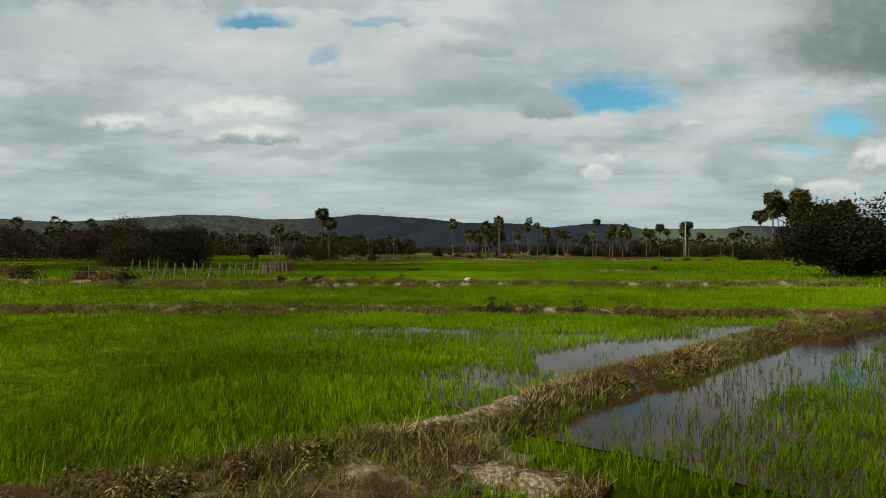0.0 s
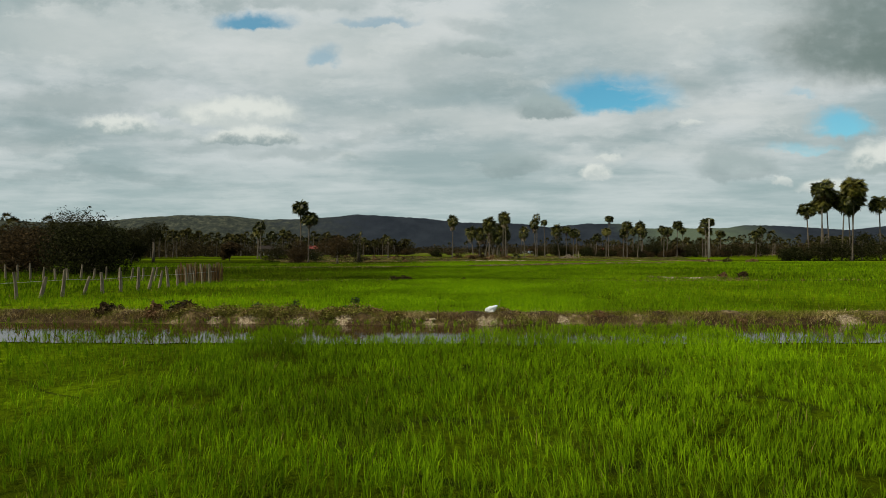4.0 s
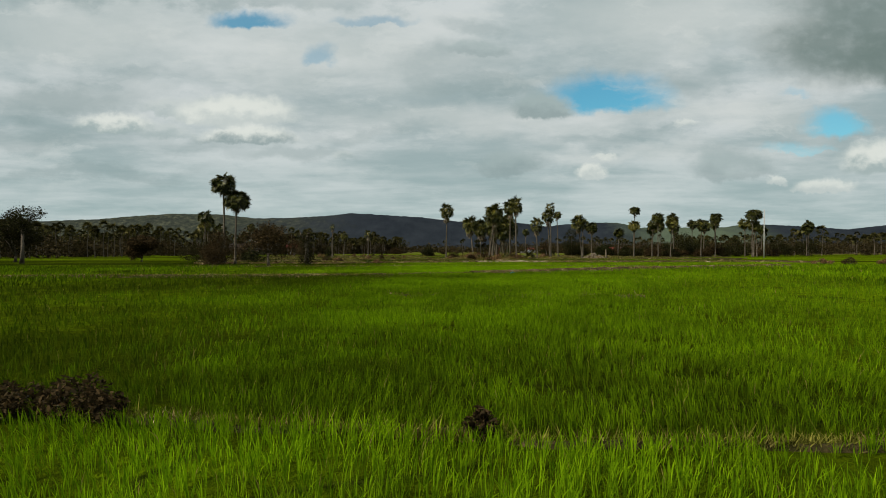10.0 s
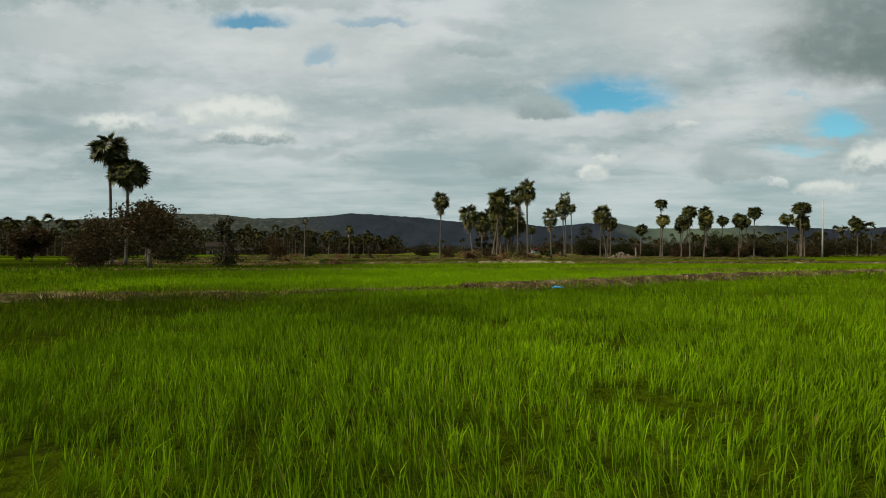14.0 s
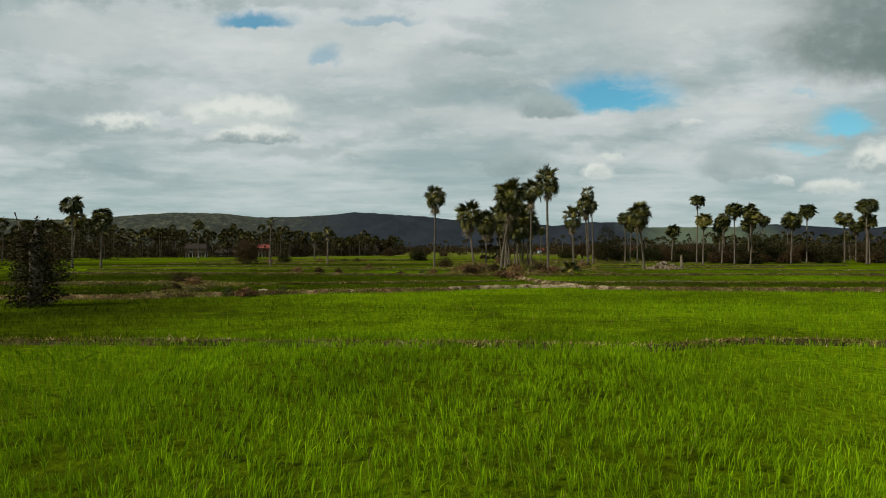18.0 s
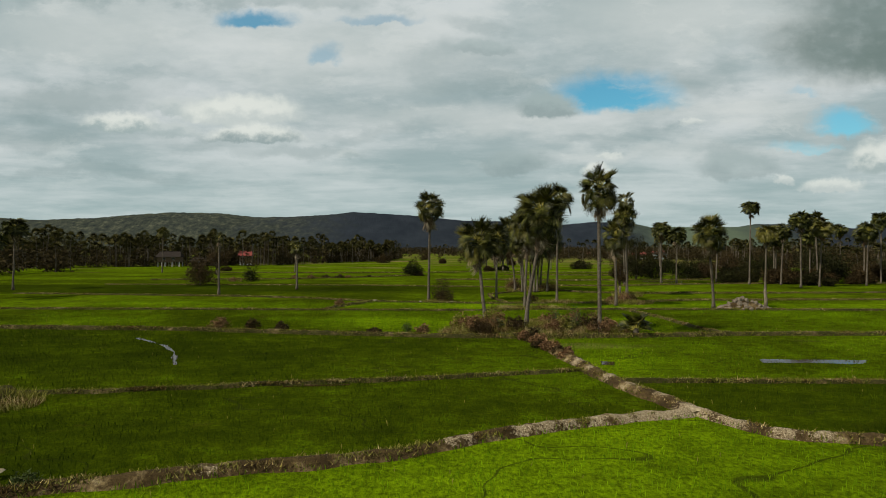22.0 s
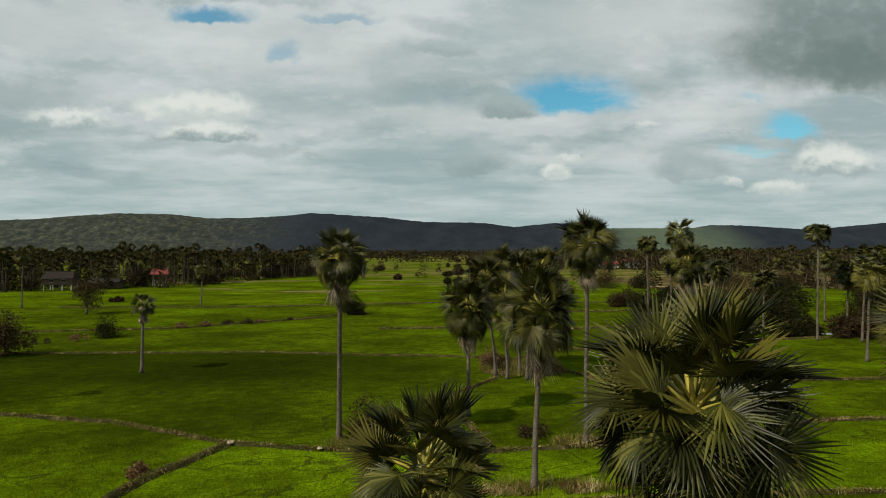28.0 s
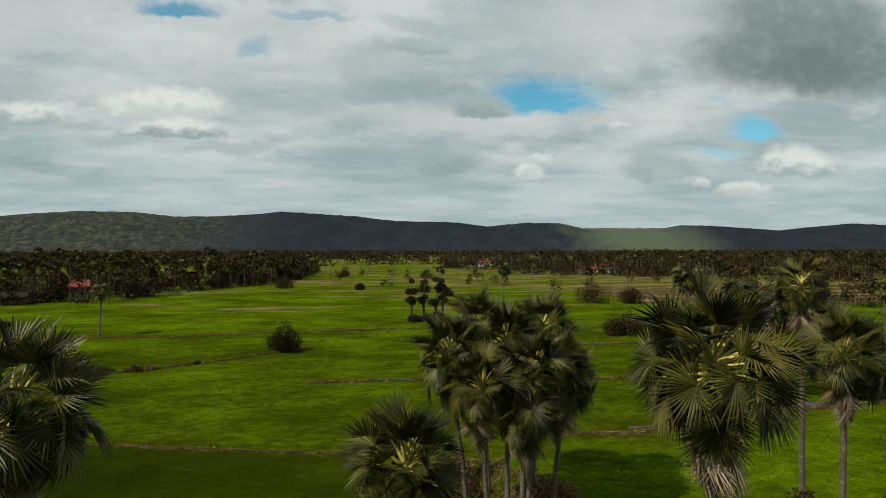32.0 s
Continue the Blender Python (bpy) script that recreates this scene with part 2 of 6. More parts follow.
def ground_mat(nt, b):
    p = place(nt)
    c = rice_tone(nt)
    grain = spots(nt, place(nt, (1.0, 0.8, 1)), 5.5, 6.0, 0.72)
    c = mix(nt, ramp(nt, grain, (0.35, (0.75, 0.75, 0.75)), (0.60, (0, 0, 0))), c, (0.018, 0.028, 0.002))
    # bare and stubble ground in patches, more of it far off
    bare = spots(nt, place(nt, (0.45, 1.3, 1)), 0.035, 6.0, 0.6)
    sep = node(nt, "ShaderNodeSeparateXYZ", Vector=p)
    far = node(nt, "ShaderNodeMapRange", Value=sep.outputs[1], From_Min=285.0, From_Max=420.0).outputs[0]
    side = node(nt, "ShaderNodeMapRange", Value=sep.outputs[0], From_Min=20.0, From_Max=110.0).outputs[0]
    amount = mth(nt, "ADD", mth(nt, "MULTIPLY", far, 0.17), mth(nt, "MULTIPLY", mth(nt, "MULTIPLY", side, far), 0.08))
    k = node(nt, "ShaderNodeMapRange", Value=mth(nt, "ADD", bare, amount), From_Min=0.66, From_Max=0.74).outputs[0]
    # winding trodden gaps between the stands
    line = mth(nt, "ABSOLUTE", mth(nt, "SUBTRACT", spots(nt, place(nt, (0.6, 1.0, 1)), 0.11, 3.0, 0.5), 0.5))
    near = mth(nt, "LESS_THAN", sep.outputs[1], 300.0)
    c = mix(nt, mth(nt, "MULTIPLY", mth(nt, "MULTIPLY", node(nt, "ShaderNodeMapRange", Value=line, From_Min=0.0045, From_Max=0.0015).outputs[0], 0.7), near), c, (0.022, 0.028, 0.004))
    c = mix(nt, k, c, ramp(nt, spots(nt, place(nt, (0.4, 1.3, 1)), 0.11, 5.0, 0.6), (0.40, (0.045, 0.048, 0.008)), (0.62, (0.17, 0.135, 0.050))))
    # fallow brown land east of the far paddies
    ex = node(nt, "ShaderNodeMapRange", Value=sep.outputs[0], From_Min=62.0, From_Max=84.0).outputs[0]
    ey = mth(nt, "MULTIPLY", node(nt, "ShaderNodeMapRange", Value=sep.outputs[1], From_Min=318.0, From_Max=345.0).outputs[0],
             node(nt, "ShaderNodeMapRange", Value=sep.outputs[1], From_Min=440.0, From_Max=415.0).outputs[0])
    worn = mth(nt, "ADD", mth(nt, "MULTIPLY", ex, ey), mth(nt, "MULTIPLY", mth(nt, "SUBTRACT", spots(nt, place(nt, (0.4, 1.0, 1)), 0.05, 5.0, 0.6), 0.5), 2.2))
    brown = ramp(nt, spots(nt, place(nt, (0.5, 1.2, 1)), 0.10, 6.0, 0.65), (0.35, (0.030, 0.026, 0.008)), (0.52, (0.085, 0.062, 0.026)), (0.70, (0.24, 0.18, 0.10)))
    c = mix(nt, node(nt, "ShaderNodeMapRange", Value=mth(nt, "MULTIPLY", worn, ex), From_Min=0.70, From_Max=0.9).outputs[0], c, brown)
    base(nt, b, c)
    bump(nt, b, grain, 0.9, 0.25)


def soil_mat(nt, b):
    p = place(nt)
    f = spots(nt, p, 0.9, 6.0, 0.65)
    g = spots(nt, p, 9.0, 6.0, 0.7)
    c = ramp(nt, f, (0.40, (0.030, 0.020, 0.007)), (0.54, (0.078, 0.052, 0.019)), (0.62, (0.20, 0.145, 0.068)), (0.70, (0.44, 0.37, 0.22)))
    c = mix(nt, ramp(nt, g, (0.40, (0.7, 0.7, 0.7)), (0.58, (0, 0, 0))), c, (0.032, 0.018, 0.008))
    # dried clay where the bund was mended
    at = nt.nodes.new("ShaderNodeAttribute")
    at.attribute_name = "clay"
    k = mth(nt, "ADD", at.outputs["Fac"], mth(nt, "MULTIPLY", mth(nt, "SUBTRACT", g, 0.52), 2.4))
    pale = ramp(nt, spots(nt, p, 22.0, 5.0, 0.7), (0.36, (0.07, 0.045, 0.024)), (0.52, (0.24, 0.185, 0.11)), (0.68, (0.50, 0.43, 0.30)))
    c = mix(nt, node(nt, "ShaderNodeMapRange", Value=k, From_Min=0.38, From_Max=0.6).outputs[0], c, pale)
    base(nt, b, c)
    bump(nt, b, g, 1.0, 0.10)


def weedy_mat(nt, b):
    p = place(nt)
    f = spots(nt, p, 0.9, 6.0, 0.65)
    g = spots(nt, p, 9.0, 6.0, 0.7)
    c = ramp(nt, f, (0.36, (0.018, 0.017, 0.004)), (0.52, (0.042, 0.036, 0.011)), (0.63, (0.11, 0.078, 0.035)), (0.72, (0.36, 0.28, 0.16)))
    c = mix(nt, ramp(nt, g, (0.40, (0.7, 0.7, 0.7)), (0.58, (0, 0, 0))), c, (0.020, 0.022, 0.005))
    base(nt, b, c)
    bump(nt, b, g, 1.0, 0.10)


def mud_mat(nt, b):
    p = place(nt)
    f = spots(nt, p, 1.4, 6.0, 0.65)
    base(nt, b, ramp(nt, f, (0.35, (0.035, 0.022, 0.012)), (0.65, (0.085, 0.058, 0.035))))
    bump(nt, b, f, 0.4, 0.03)


def water_mat(nt, b):
    p = place(nt)
    f = spots(nt, p, 0.9, 3.0)
    base(nt, b, ramp(nt, f, (0.3, (0.018, 0.010, 0.004)), (0.7, (0.038, 0.021, 0.009))))
    b.inputs["IOR"].default_value = 1.28
    bump(nt, b, spots(nt, p, 14.0, 2.0), 0.04, 0.02)


def dry_mat(nt, b):
    r = per_island(nt)
    patchy = spots(nt, place(nt), 0.55, 4.0, 0.6)
    straw = ramp(nt, r, (0.0, (0.07, 0.046, 0.015)), (0.5, (0.22, 0.155, 0.058)), (1.0, (0.58, 0.47, 0.24)))
    brown = ramp(nt, r, (0.0, (0.030, 0.019, 0.006)), (0.6, (0.11, 0.070, 0.024)), (1.0, (0.34, 0.25, 0.10)))
    green = ramp(nt, r, (0.0, (0.030, 0.036, 0.004)), (1.0, (0.20, 0.20, 0.03)))
    c = mix(nt, ramp(nt, patchy, (0.47, (0, 0, 0)), (0.58, (1, 1, 1))), brown, straw)
    c = mix(nt, ramp(nt, spots(nt, place(nt), 0.9, 3.0), (0.42, (0, 0, 0)), (0.53, (0.85, 0.85, 0.85))), c, green)
    base(nt, b, c)
    leafy(nt, b, 0.15)


def russet_mat(nt, b):
    c = ramp(nt, per_island(nt), (0.0, (0.045, 0.022, 0.010)), (0.5, (0.12, 0.062, 0.027)), (1.0, (0.24, 0.15, 0.07)))
    base(nt, b, c)
    leafy(nt, b, 0.2)


def palm_leaf_mat(nt, b):
    o = per_object(nt)
    r = per_island(nt)
    # the few palest segments imitate sun glints on glossy leaves by colour
    c = ramp(nt, r, (0.0, (0.008, 0.009, 0.0012)), (0.50, (0.018, 0.021, 0.0026)), (0.84, (0.042, 0.045, 0.007)), (1.0, (0.125, 0.118, 0.026)))
    c = mix(nt, mth(nt, "MULTIPLY", mth(nt, "POWER", o, 5.0), 0.6), c, (0.12, 0.105, 0.018))
    base(nt, b, c)
    b.inputs["Roughness"].default_value, b.inputs["Specular IOR Level"].default_value = 0.40, 0.14
    leafy(nt, b, 0.06)


def stalk_mat(nt, b):
    base(nt, b, mix(nt, per_object(nt), (0.15, 0.15, 0.028), (0.46, 0.38, 0.07)))


def dead_leaf_mat(nt, b):
    c = ramp(nt, per_island(nt), (0.0, (0.035, 0.024, 0.014)), (0.6, (0.12, 0.088, 0.055)), (1.0, (0.40, 0.33, 0.23)))
    c = mix(nt, mth(nt, "MULTIPLY", mth(nt, "POWER", per_object(nt), 2.0), 0.6), c, (0.13, 0.060, 0.030))
    base(nt, b, c)
    leafy(nt, b, 0.15)


def bark_mat(nt, b):
    p = place(nt)
    ring = node(nt, "ShaderNodeTexWave", Vector=p, Scale=2.6, Distortion=4.0, Detail=3.0)
    ring.bands_direction = "Z"
    f = spots(nt, p, 6.0, 6.0, 0.7)
    blotch = spots(nt, place(nt, (1, 1, 0.35)), 1.6, 4.0, 0.6)
    c = ramp(nt, f, (0.32, (0.050, 0.041, 0.030)), (0.55, (0.125, 0.105, 0.078)), (0.75, (0.25, 0.22, 0.17)))
    c = mix(nt, ramp(nt, blotch, (0.45, (0, 0, 0)), (0.6, (0.7, 0.7, 0.7))), c, (0.045, 0.034, 0.024))
    c = mix(nt, mth(nt, "MULTIPLY", ring.outputs["Fac"], 0.35), c, (0.05, 0.040, 0.030))
    base(nt, b, c)
    bump(nt, b, f, 0.7, 0.03)


def foliage(dark, mid, light):
    def build(nt, b):
        c = ramp(nt, per_island(nt), (0.0, dark), (0.55, mid), (1.0, light))
        c = mix(nt, mth(nt, "MULTIPLY", per_object(nt), 0.35), c, (0.030, 0.020, 0.008))
        base(nt, b, c)
        leafy(nt, b, 0.2)
    return build


def wood_mat(nt, b):
    f = spots(nt, place(nt, (1, 1, 0.12)), 16.0, 6.0, 0.65)
    base(nt, b, ramp(nt, f, (0.3, (0.06, 0.045, 0.03)), (0.6, (0.19, 0.155, 0.11)), (0.8, (0.34, 0.30, 0.22))))
    bump(nt, b, f, 0.6, 0.01)


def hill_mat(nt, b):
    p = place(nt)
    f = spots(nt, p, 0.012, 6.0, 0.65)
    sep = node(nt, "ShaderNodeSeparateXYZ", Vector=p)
    # dark forest; its bluish cast is distance haze put into the base colour
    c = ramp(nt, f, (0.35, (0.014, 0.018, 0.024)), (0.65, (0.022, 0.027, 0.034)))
    # paler, mottled olive tone on the western table hill
    west = node(nt, "ShaderNodeMapRange", Value=mth(nt, "ADD", sep.outputs[0], mth(nt, "MULTIPLY", f, 700.0)), From_Min=-60.0, From_Max=-650.0).outputs[0]
    scrub = ramp(nt, spots(nt, p, 0.035, 9.0, 0.78), (0.38, (0.016, 0.020, 0.018)), (0.52, (0.040, 0.045, 0.032)), (0.64, (0.095, 0.098, 0.060)))
    c = mix(nt, mth(nt, "MULTIPLY", west, 0.8), c, scrub)
    # sunlit patch on the saddle, painted as a paler green
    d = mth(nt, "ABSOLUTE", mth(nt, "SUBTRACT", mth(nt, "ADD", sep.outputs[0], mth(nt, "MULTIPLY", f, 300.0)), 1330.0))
    sunlit_saddle = node(nt, "ShaderNodeMapRange", Value=d, From_Min=420.0, From_Max=120.0).outputs[0]
    c = mix(nt, mth(nt, "MULTIPLY", sunlit_saddle, 0.75), c, (0.085, 0.11, 0.07))
    base(nt, b, c)
    b.inputs["Specular IOR Level"].default_value = 0.0
    bump(nt, b, spots(nt, p, 0.035, 8.0, 0.75), 0.8, 9.0)


def plain(col, var=0.25, scale=3.0):
    def build(nt, b):
        f = spots(nt, place(nt), scale, 5.0, 0.6)
        dark = tuple(v * (1 - var) for v in col)
        base(nt, b, ramp(nt, f, (0.35, dark), (0.65, col)))
        bump(nt, b, f, 0.3, 0.02)
    return build


RICE = mat("rice_blades", rice_mat, 0.9, 0.03)
GROUND = mat("paddy_ground", ground_mat, 1.0, 0.0)
SOIL = mat("bund_soil", soil_mat, 0.95, 0.1)
WEEDY = mat("weedy_bund_soil", weedy_mat, 0.95, 0.05)
CLAY = mat("pale_dry_clay", plain((0.36, 0.29, 0.19), 0.6, 9.0), 0.95, 0.05)
MUD = mat("wet_mud", mud_mat, 0.55, 0.4)
WATER = mat("muddy_water", water_mat, 0.05, 0.20)
DRY = mat("dry_grass", dry_mat, 1.0, 0.0)
RUSSET = mat("russet_brush", russet_mat, 0.85, 0.1)
LEAF = mat("palm_leaf", palm_leaf_mat)
STALK = mat("palm_stalk", stalk_mat, 0.5)
DEAD = mat("dead_palm_leaf", dead_leaf_mat, 0.85, 0.1)
BARK = mat("palm_bark", bark_mat, 0.9, 0.1)
GREEN = mat("tree_leaves", foliage((0.004, 0.005, 0.001), (0.011, 0.014, 0.003), (0.034, 0.036, 0.010)), 0.8, 0.05)
BROWNISH = mat("dry_tree_leaves", foliage((0.012, 0.009, 0.004), (0.034, 0.024, 0.010), (0.080, 0.050, 0.020)), 0.8, 0.05)
WEED = mat("weed_leaves", foliage((0.012, 0.024, 0.004), (0.036, 0.062, 0.010), (0.085, 0.115, 0.026)), 0.7, 0.1)
FAR_LEAF = mat("far_palm_leaf", foliage((0.009, 0.009, 0.003), (0.028, 0.027, 0.007), (0.085, 0.074, 0.022)), 0.8, 0.05)
FAR_TREE = mat("far_tree_leaf", foliage((0.010, 0.008, 0.003), (0.026, 0.021, 0.008), (0.062, 0.046, 0.018)), 0.8, 0.05)
WOOD = mat("weathered_wood", wood_mat, 0.9, 0.1)
HILL = mat("hazed_forest_hills", hill_mat, 1.0, 0.0)
ROOF_RED = mat("red_tiles", plain((0.19, 0.032, 0.022), 0.4, 2.0), 0.7)
ROOF_GREY = mat("grey_sheet_roof", plain((0.030, 0.024, 0.020), 0.4, 2.0), 0.95, 0.04)
WALL_WHITE = mat("white_plaster", plain((0.46, 0.46, 0.44), 0.2, 1.5), 0.8)
WALL_BLUE = mat("pale_blue_wall", plain((0.50, 0.62, 0.70), 0.12, 1.5), 0.7)
WALL_WOOD = mat("dark_board_wall", plain((0.13, 0.085, 0.055), 0.4, 4.0), 0.85)
GLASS_DARK = mat("dark_opening", plain((0.02, 0.02, 0.022), 0.2, 1.0), 0.3)
CLOTH = mat("white_sack_cloth", plain((0.58, 0.60, 0.58), 0.25, 9.0), 0.6)
CONCRETE = mat("concrete_pole", plain((0.36, 0.35, 0.33), 0.2, 4.0), 0.9)
STONE = mat("pale_rubble", plain((0.17, 0.135, 0.095), 0.6, 5.0), 0.95)
BLUE_PLASTIC = mat("blue_plastic", plain((0.04, 0.32, 0.62), 0.2, 6.0), 0.4)

# ---------------------------------------------------------------- mesh helpers


def mesh(name, verts, faces, *mats, smooth=False, slots=None):
    me = bpy.data.meshes.new(name)
    me.from_pydata([tuple(v) for v in verts], [], faces)
    for m in mats:
        me.materials.append(m)
    if slots is not None:
        me.polygons.foreach_set("material_index", slots)
    if smooth:
        me.polygons.foreach_set("use_smooth", [True] * len(me.polygons))
    me.update()
    return me


def tri_mesh(name, V, T, *mats, slots=None):
    """a mesh of triangles from arrays of corners and of indices"""
    me = bpy.data.meshes.new(name)
    me.vertices.add(len(V))
    me.vertices.foreach_set("co", np.asarray(V, np.float32).ravel())
    me.loops.add(len(T) * 3)
    me.loops.foreach_set("vertex_index", np.asarray(T, np.int32).ravel())
    me.polygons.add(len(T))
    me.polygons.foreach_set("loop_start", np.arange(0, len(T) * 3, 3, dtype=np.int32))
    me.polygons.foreach_set("loop_total", np.full(len(T), 3, np.int32))
    for m in mats:
        me.materials.append(m)
    if slots is not None:
        me.polygons.foreach_set("material_index", np.asarray(slots, np.int32))
    me.update(calc_edges=True)
    return me


def part_of(name, me, parent, m=None, label=""):
    ob = new(name, me)
    ob.parent = parent
    if m is not None:
        ob.matrix_basis = m
    return tagged(ob, label) if label else ob


def holder(name, at, label, category, group="", kind=""):
    ob = new(name)
    ob.location = at
    return tagged(ob, label, category, group, kind)


def tube(points, radii, sides=8, cap=True):
    """a tapered tube along points"""
    V, F = [], []
    P = [Vector(p) for p in points]
    for i, p in enumerate(P):
        d = (P[min(i + 1, len(P) - 1)] - P[max(i - 1, 0)]).normalized()
        a = d.orthogonal().normalized() if abs(d.z) < 0.9 else Vector((1, 0, 0)).cross(d).normalized()
        b = d.cross(a)
        for k in range(sides):
            w = 2 * math.pi * k / sides
            V.append(p + (a * math.cos(w) + b * math.sin(w)) * radii[i])
    for i in range(len(P) - 1):
        for k in range(sides):
            j = (k + 1) % sides
            F.append((i * sides + k, i * sides + j, (i + 1) * sides + j, (i + 1) * sides + k))
    if cap:
        F.append(tuple(range(sides))[::-1])
        F.append(tuple(range((len(P) - 1) * sides, len(P) * sides)))
    return V, F


def box(cx, cy, cz, sx_, sy_, sz_):
    V = [(cx + a * sx_ / 2, cy + b * sy_ / 2, cz + c * sz_ / 2) for c in (-1, 1) for b in (-1, 1) for a in (-1, 1)]
    return V, [(0, 2, 3, 1), (4, 5, 7, 6), (0, 1, 5, 4), (2, 6, 7, 3), (0, 4, 6, 2), (1, 3, 7, 5)]


def join(*pieces):
    V, F = [], []
    for v, f in pieces:
        n = len(V)
        V += list(v)
        F += [tuple(i + n for i in q) for q in f]
    return V, F


# ---------------------------------------------------------------- plan of the paddies
BUNDS = {   # name: (half width, height, soil share 0..1 of bare ground, points)
    "A": (0.30, 0.28, 0.35, [(-14, 3.0), (-6, 5.2), (-3.2, 6.8), (-2.1, 7.5), (-0.7, 8.35), (0.15, 8.85), (0.85, 9.6), (1.8, 10.85), (3.1, 12.1), (4.25, 13.1), (5.95, 14.8), (8.5, 17.25), (12.5, 20.5), (15.6, 23.0), (30, 32.7)]),
    "A2": (0.30, 0.10, 0.9, [(0.1, 8.6), (0.15, 8.0), (0.5, 7.6), (1.3, 7.2)]),
    "A3": (0.55, 0.16, 0.2, [(-3.6, 5.9), (-2.3, 6.6), (-1.0, 7.4), (-0.2, 8.0), (0.2, 8.4)]),
    "B": (0.28, 0.24, 0.35, [(-40, 23.7), (-9.6, 22.9), (0, 22.7), (4.1, 22.3), (8, 21.5), (13.2, 21.7)]),
    "D": (0.22, 0.14, 0.95, [(15.8, 69.3), (16.6, 69), (18, 68.2), (20, 67.6), (22.5, 66.5)]),
    "C": (0.46, 0.30, 0.55, [(-45, 42.5), (-19, 40.8), (-7.7, 40.2), (-0.1, 39.5), (11.8, 39.6), (21, 39.7), (50, 38.5)]),
    "E": (0.06, 0.04, 0.1, [(-30, 66.5), (-9.8, 65.3), (-4.3, 65.6), (1.6, 64.5), (9.5, 64.2), (40, 65)]),
    "F": (0.20, 0.07, 0.9, [(-1.7, 82.7), (0.4, 82.6)]),
    "F1": (0.24, 0.08, 0.95, [(2.1, 82.4), (3.4, 82.3), (4.9, 82.1)]),
    "F3": (0.20, 0.07, 0.9, [(5.7, 82.0), (8.4, 81.8)]),
    "F2": (0.40, 0.18, 0.25, [(-40, 99.5), (-12, 100.5), (-3, 101.6), (2.8, 104.4)]),
    "G": (0.50, 0.28, 0.6, [(2.8, 104.4), (5.2, 105.6), (11.2, 110.3), (18, 115), (40, 126)]),
    "K": (0.20, 0.14, 0.3, [(-30, 127), (-4.4, 126.3), (4.7, 126.0), (9.6, 125.4), (13.1, 126.8), (30, 124)]),
    "L": (0.25, 0.26, 0.65, [(-34, 141), (-15, 143.5), (-6.3, 147.7), (1.6, 149.9), (6.6, 152.7), (10.7, 154.2), (13.4, 155), (15, 152.3), (21.8, 150.7), (60, 149)]),
    "H": (0.45, 0.30, 0.4, [(-15, 143.5), (-14.5, 150), (-16, 158), (-40, 157)]),
    "M": (0.34, 0.32, 0.8, [(13.4, 155), (12.4, 158.1), (11.5, 161.2), (10.6, 168.8), (9.2, 175)]),
    "U": (0.13, 0.16, 0.5, [(-34, 156.6), (-11.8, 158.2), (-2.4, 160.1), (1.8, 160.8), (11, 163.2)]),
    "V": (0.14, 0.16, 0.15, [(11.5, 160.6), (20.7, 160.5), (60, 161)]),
    "O": (0.20, 0.28, 0.4, [(-50, 181), (-17, 178.6), (-5.2, 176.4), (5.7, 174.9), (11.3, 174.8), (17.4, 175.3), (25.1, 176.3), (60, 177)]),
    "P": (0.15, 0.18, 0.25, [(-50, 195.6), (-9.3, 194.5), (6.9, 194.0), (12, 194.9), (20.7, 195.4), (39.4, 194.9), (70, 194)]),
    "Q": (0.25, 0.26, 0.5, [(-9.3, 194.6), (-8.3, 199), (-5.5, 204.6)]),
    "W": (0.16, 0.18, 0.35, [(-60, 218), (-27, 213.4), (-15.1, 210.1), (-5.4, 204.8), (1.2, 203.1), (10, 202.2), (17, 203), (24, 202.6)]),
    "S": (0.19, 0.18, 0.45, [(22.5, 195), (23.9, 186), (24.0, 180), (24.8, 176.3)]),
    "Z": (0.19, 0.20, 0.7, [(10.8, 203), (9.7, 209.5), (9.6, 216.6), (16.5, 226)]),
    "AA": (0.14, 0.16, 0.4, [(-60, 241), (-11.6, 238.6), (0.9, 235.8), (9, 234.6), (17, 232)]),
    "Y": (0.22, 0.22, 0.15, [(-60, 258), (-30.9, 262), (-20.5, 268), (-12.8, 273), (-6, 280)]),
    "AC": (0.25, 0.26, 0.1, [(1, 258.6), (16.1, 258.8), (27, 255.5), (37, 257.3), (70, 258)]),
    "AD": (0.25, 0.20, 0.5, [(17, 231), (22, 238), (29.5, 237.2), (35, 238.4), (47.7, 242.2), (61, 244.4), (90, 246)]),
    "AF": (0.25, 0.24, 0.8, [(34.3, 238), (30.9, 226.4), (27, 214), (26, 203)]),
    "AH": (0.19, 0.2, 0.2, [(17.5, 231), (24, 221), (32, 219), (60, 220), (80, 222)]),
    "AI": (0.22, 0.25, 0.1, [(18, 283), (40, 281), (75, 284)]),
    "AJ": (0.17, 0.2, 0.2, [(26, 204), (34, 207), (60, 208)]),
    "AG": (0.22, 0.22, 0.2, [(-70, 300), (-30, 297), (10, 303), (60, 299)]),
}
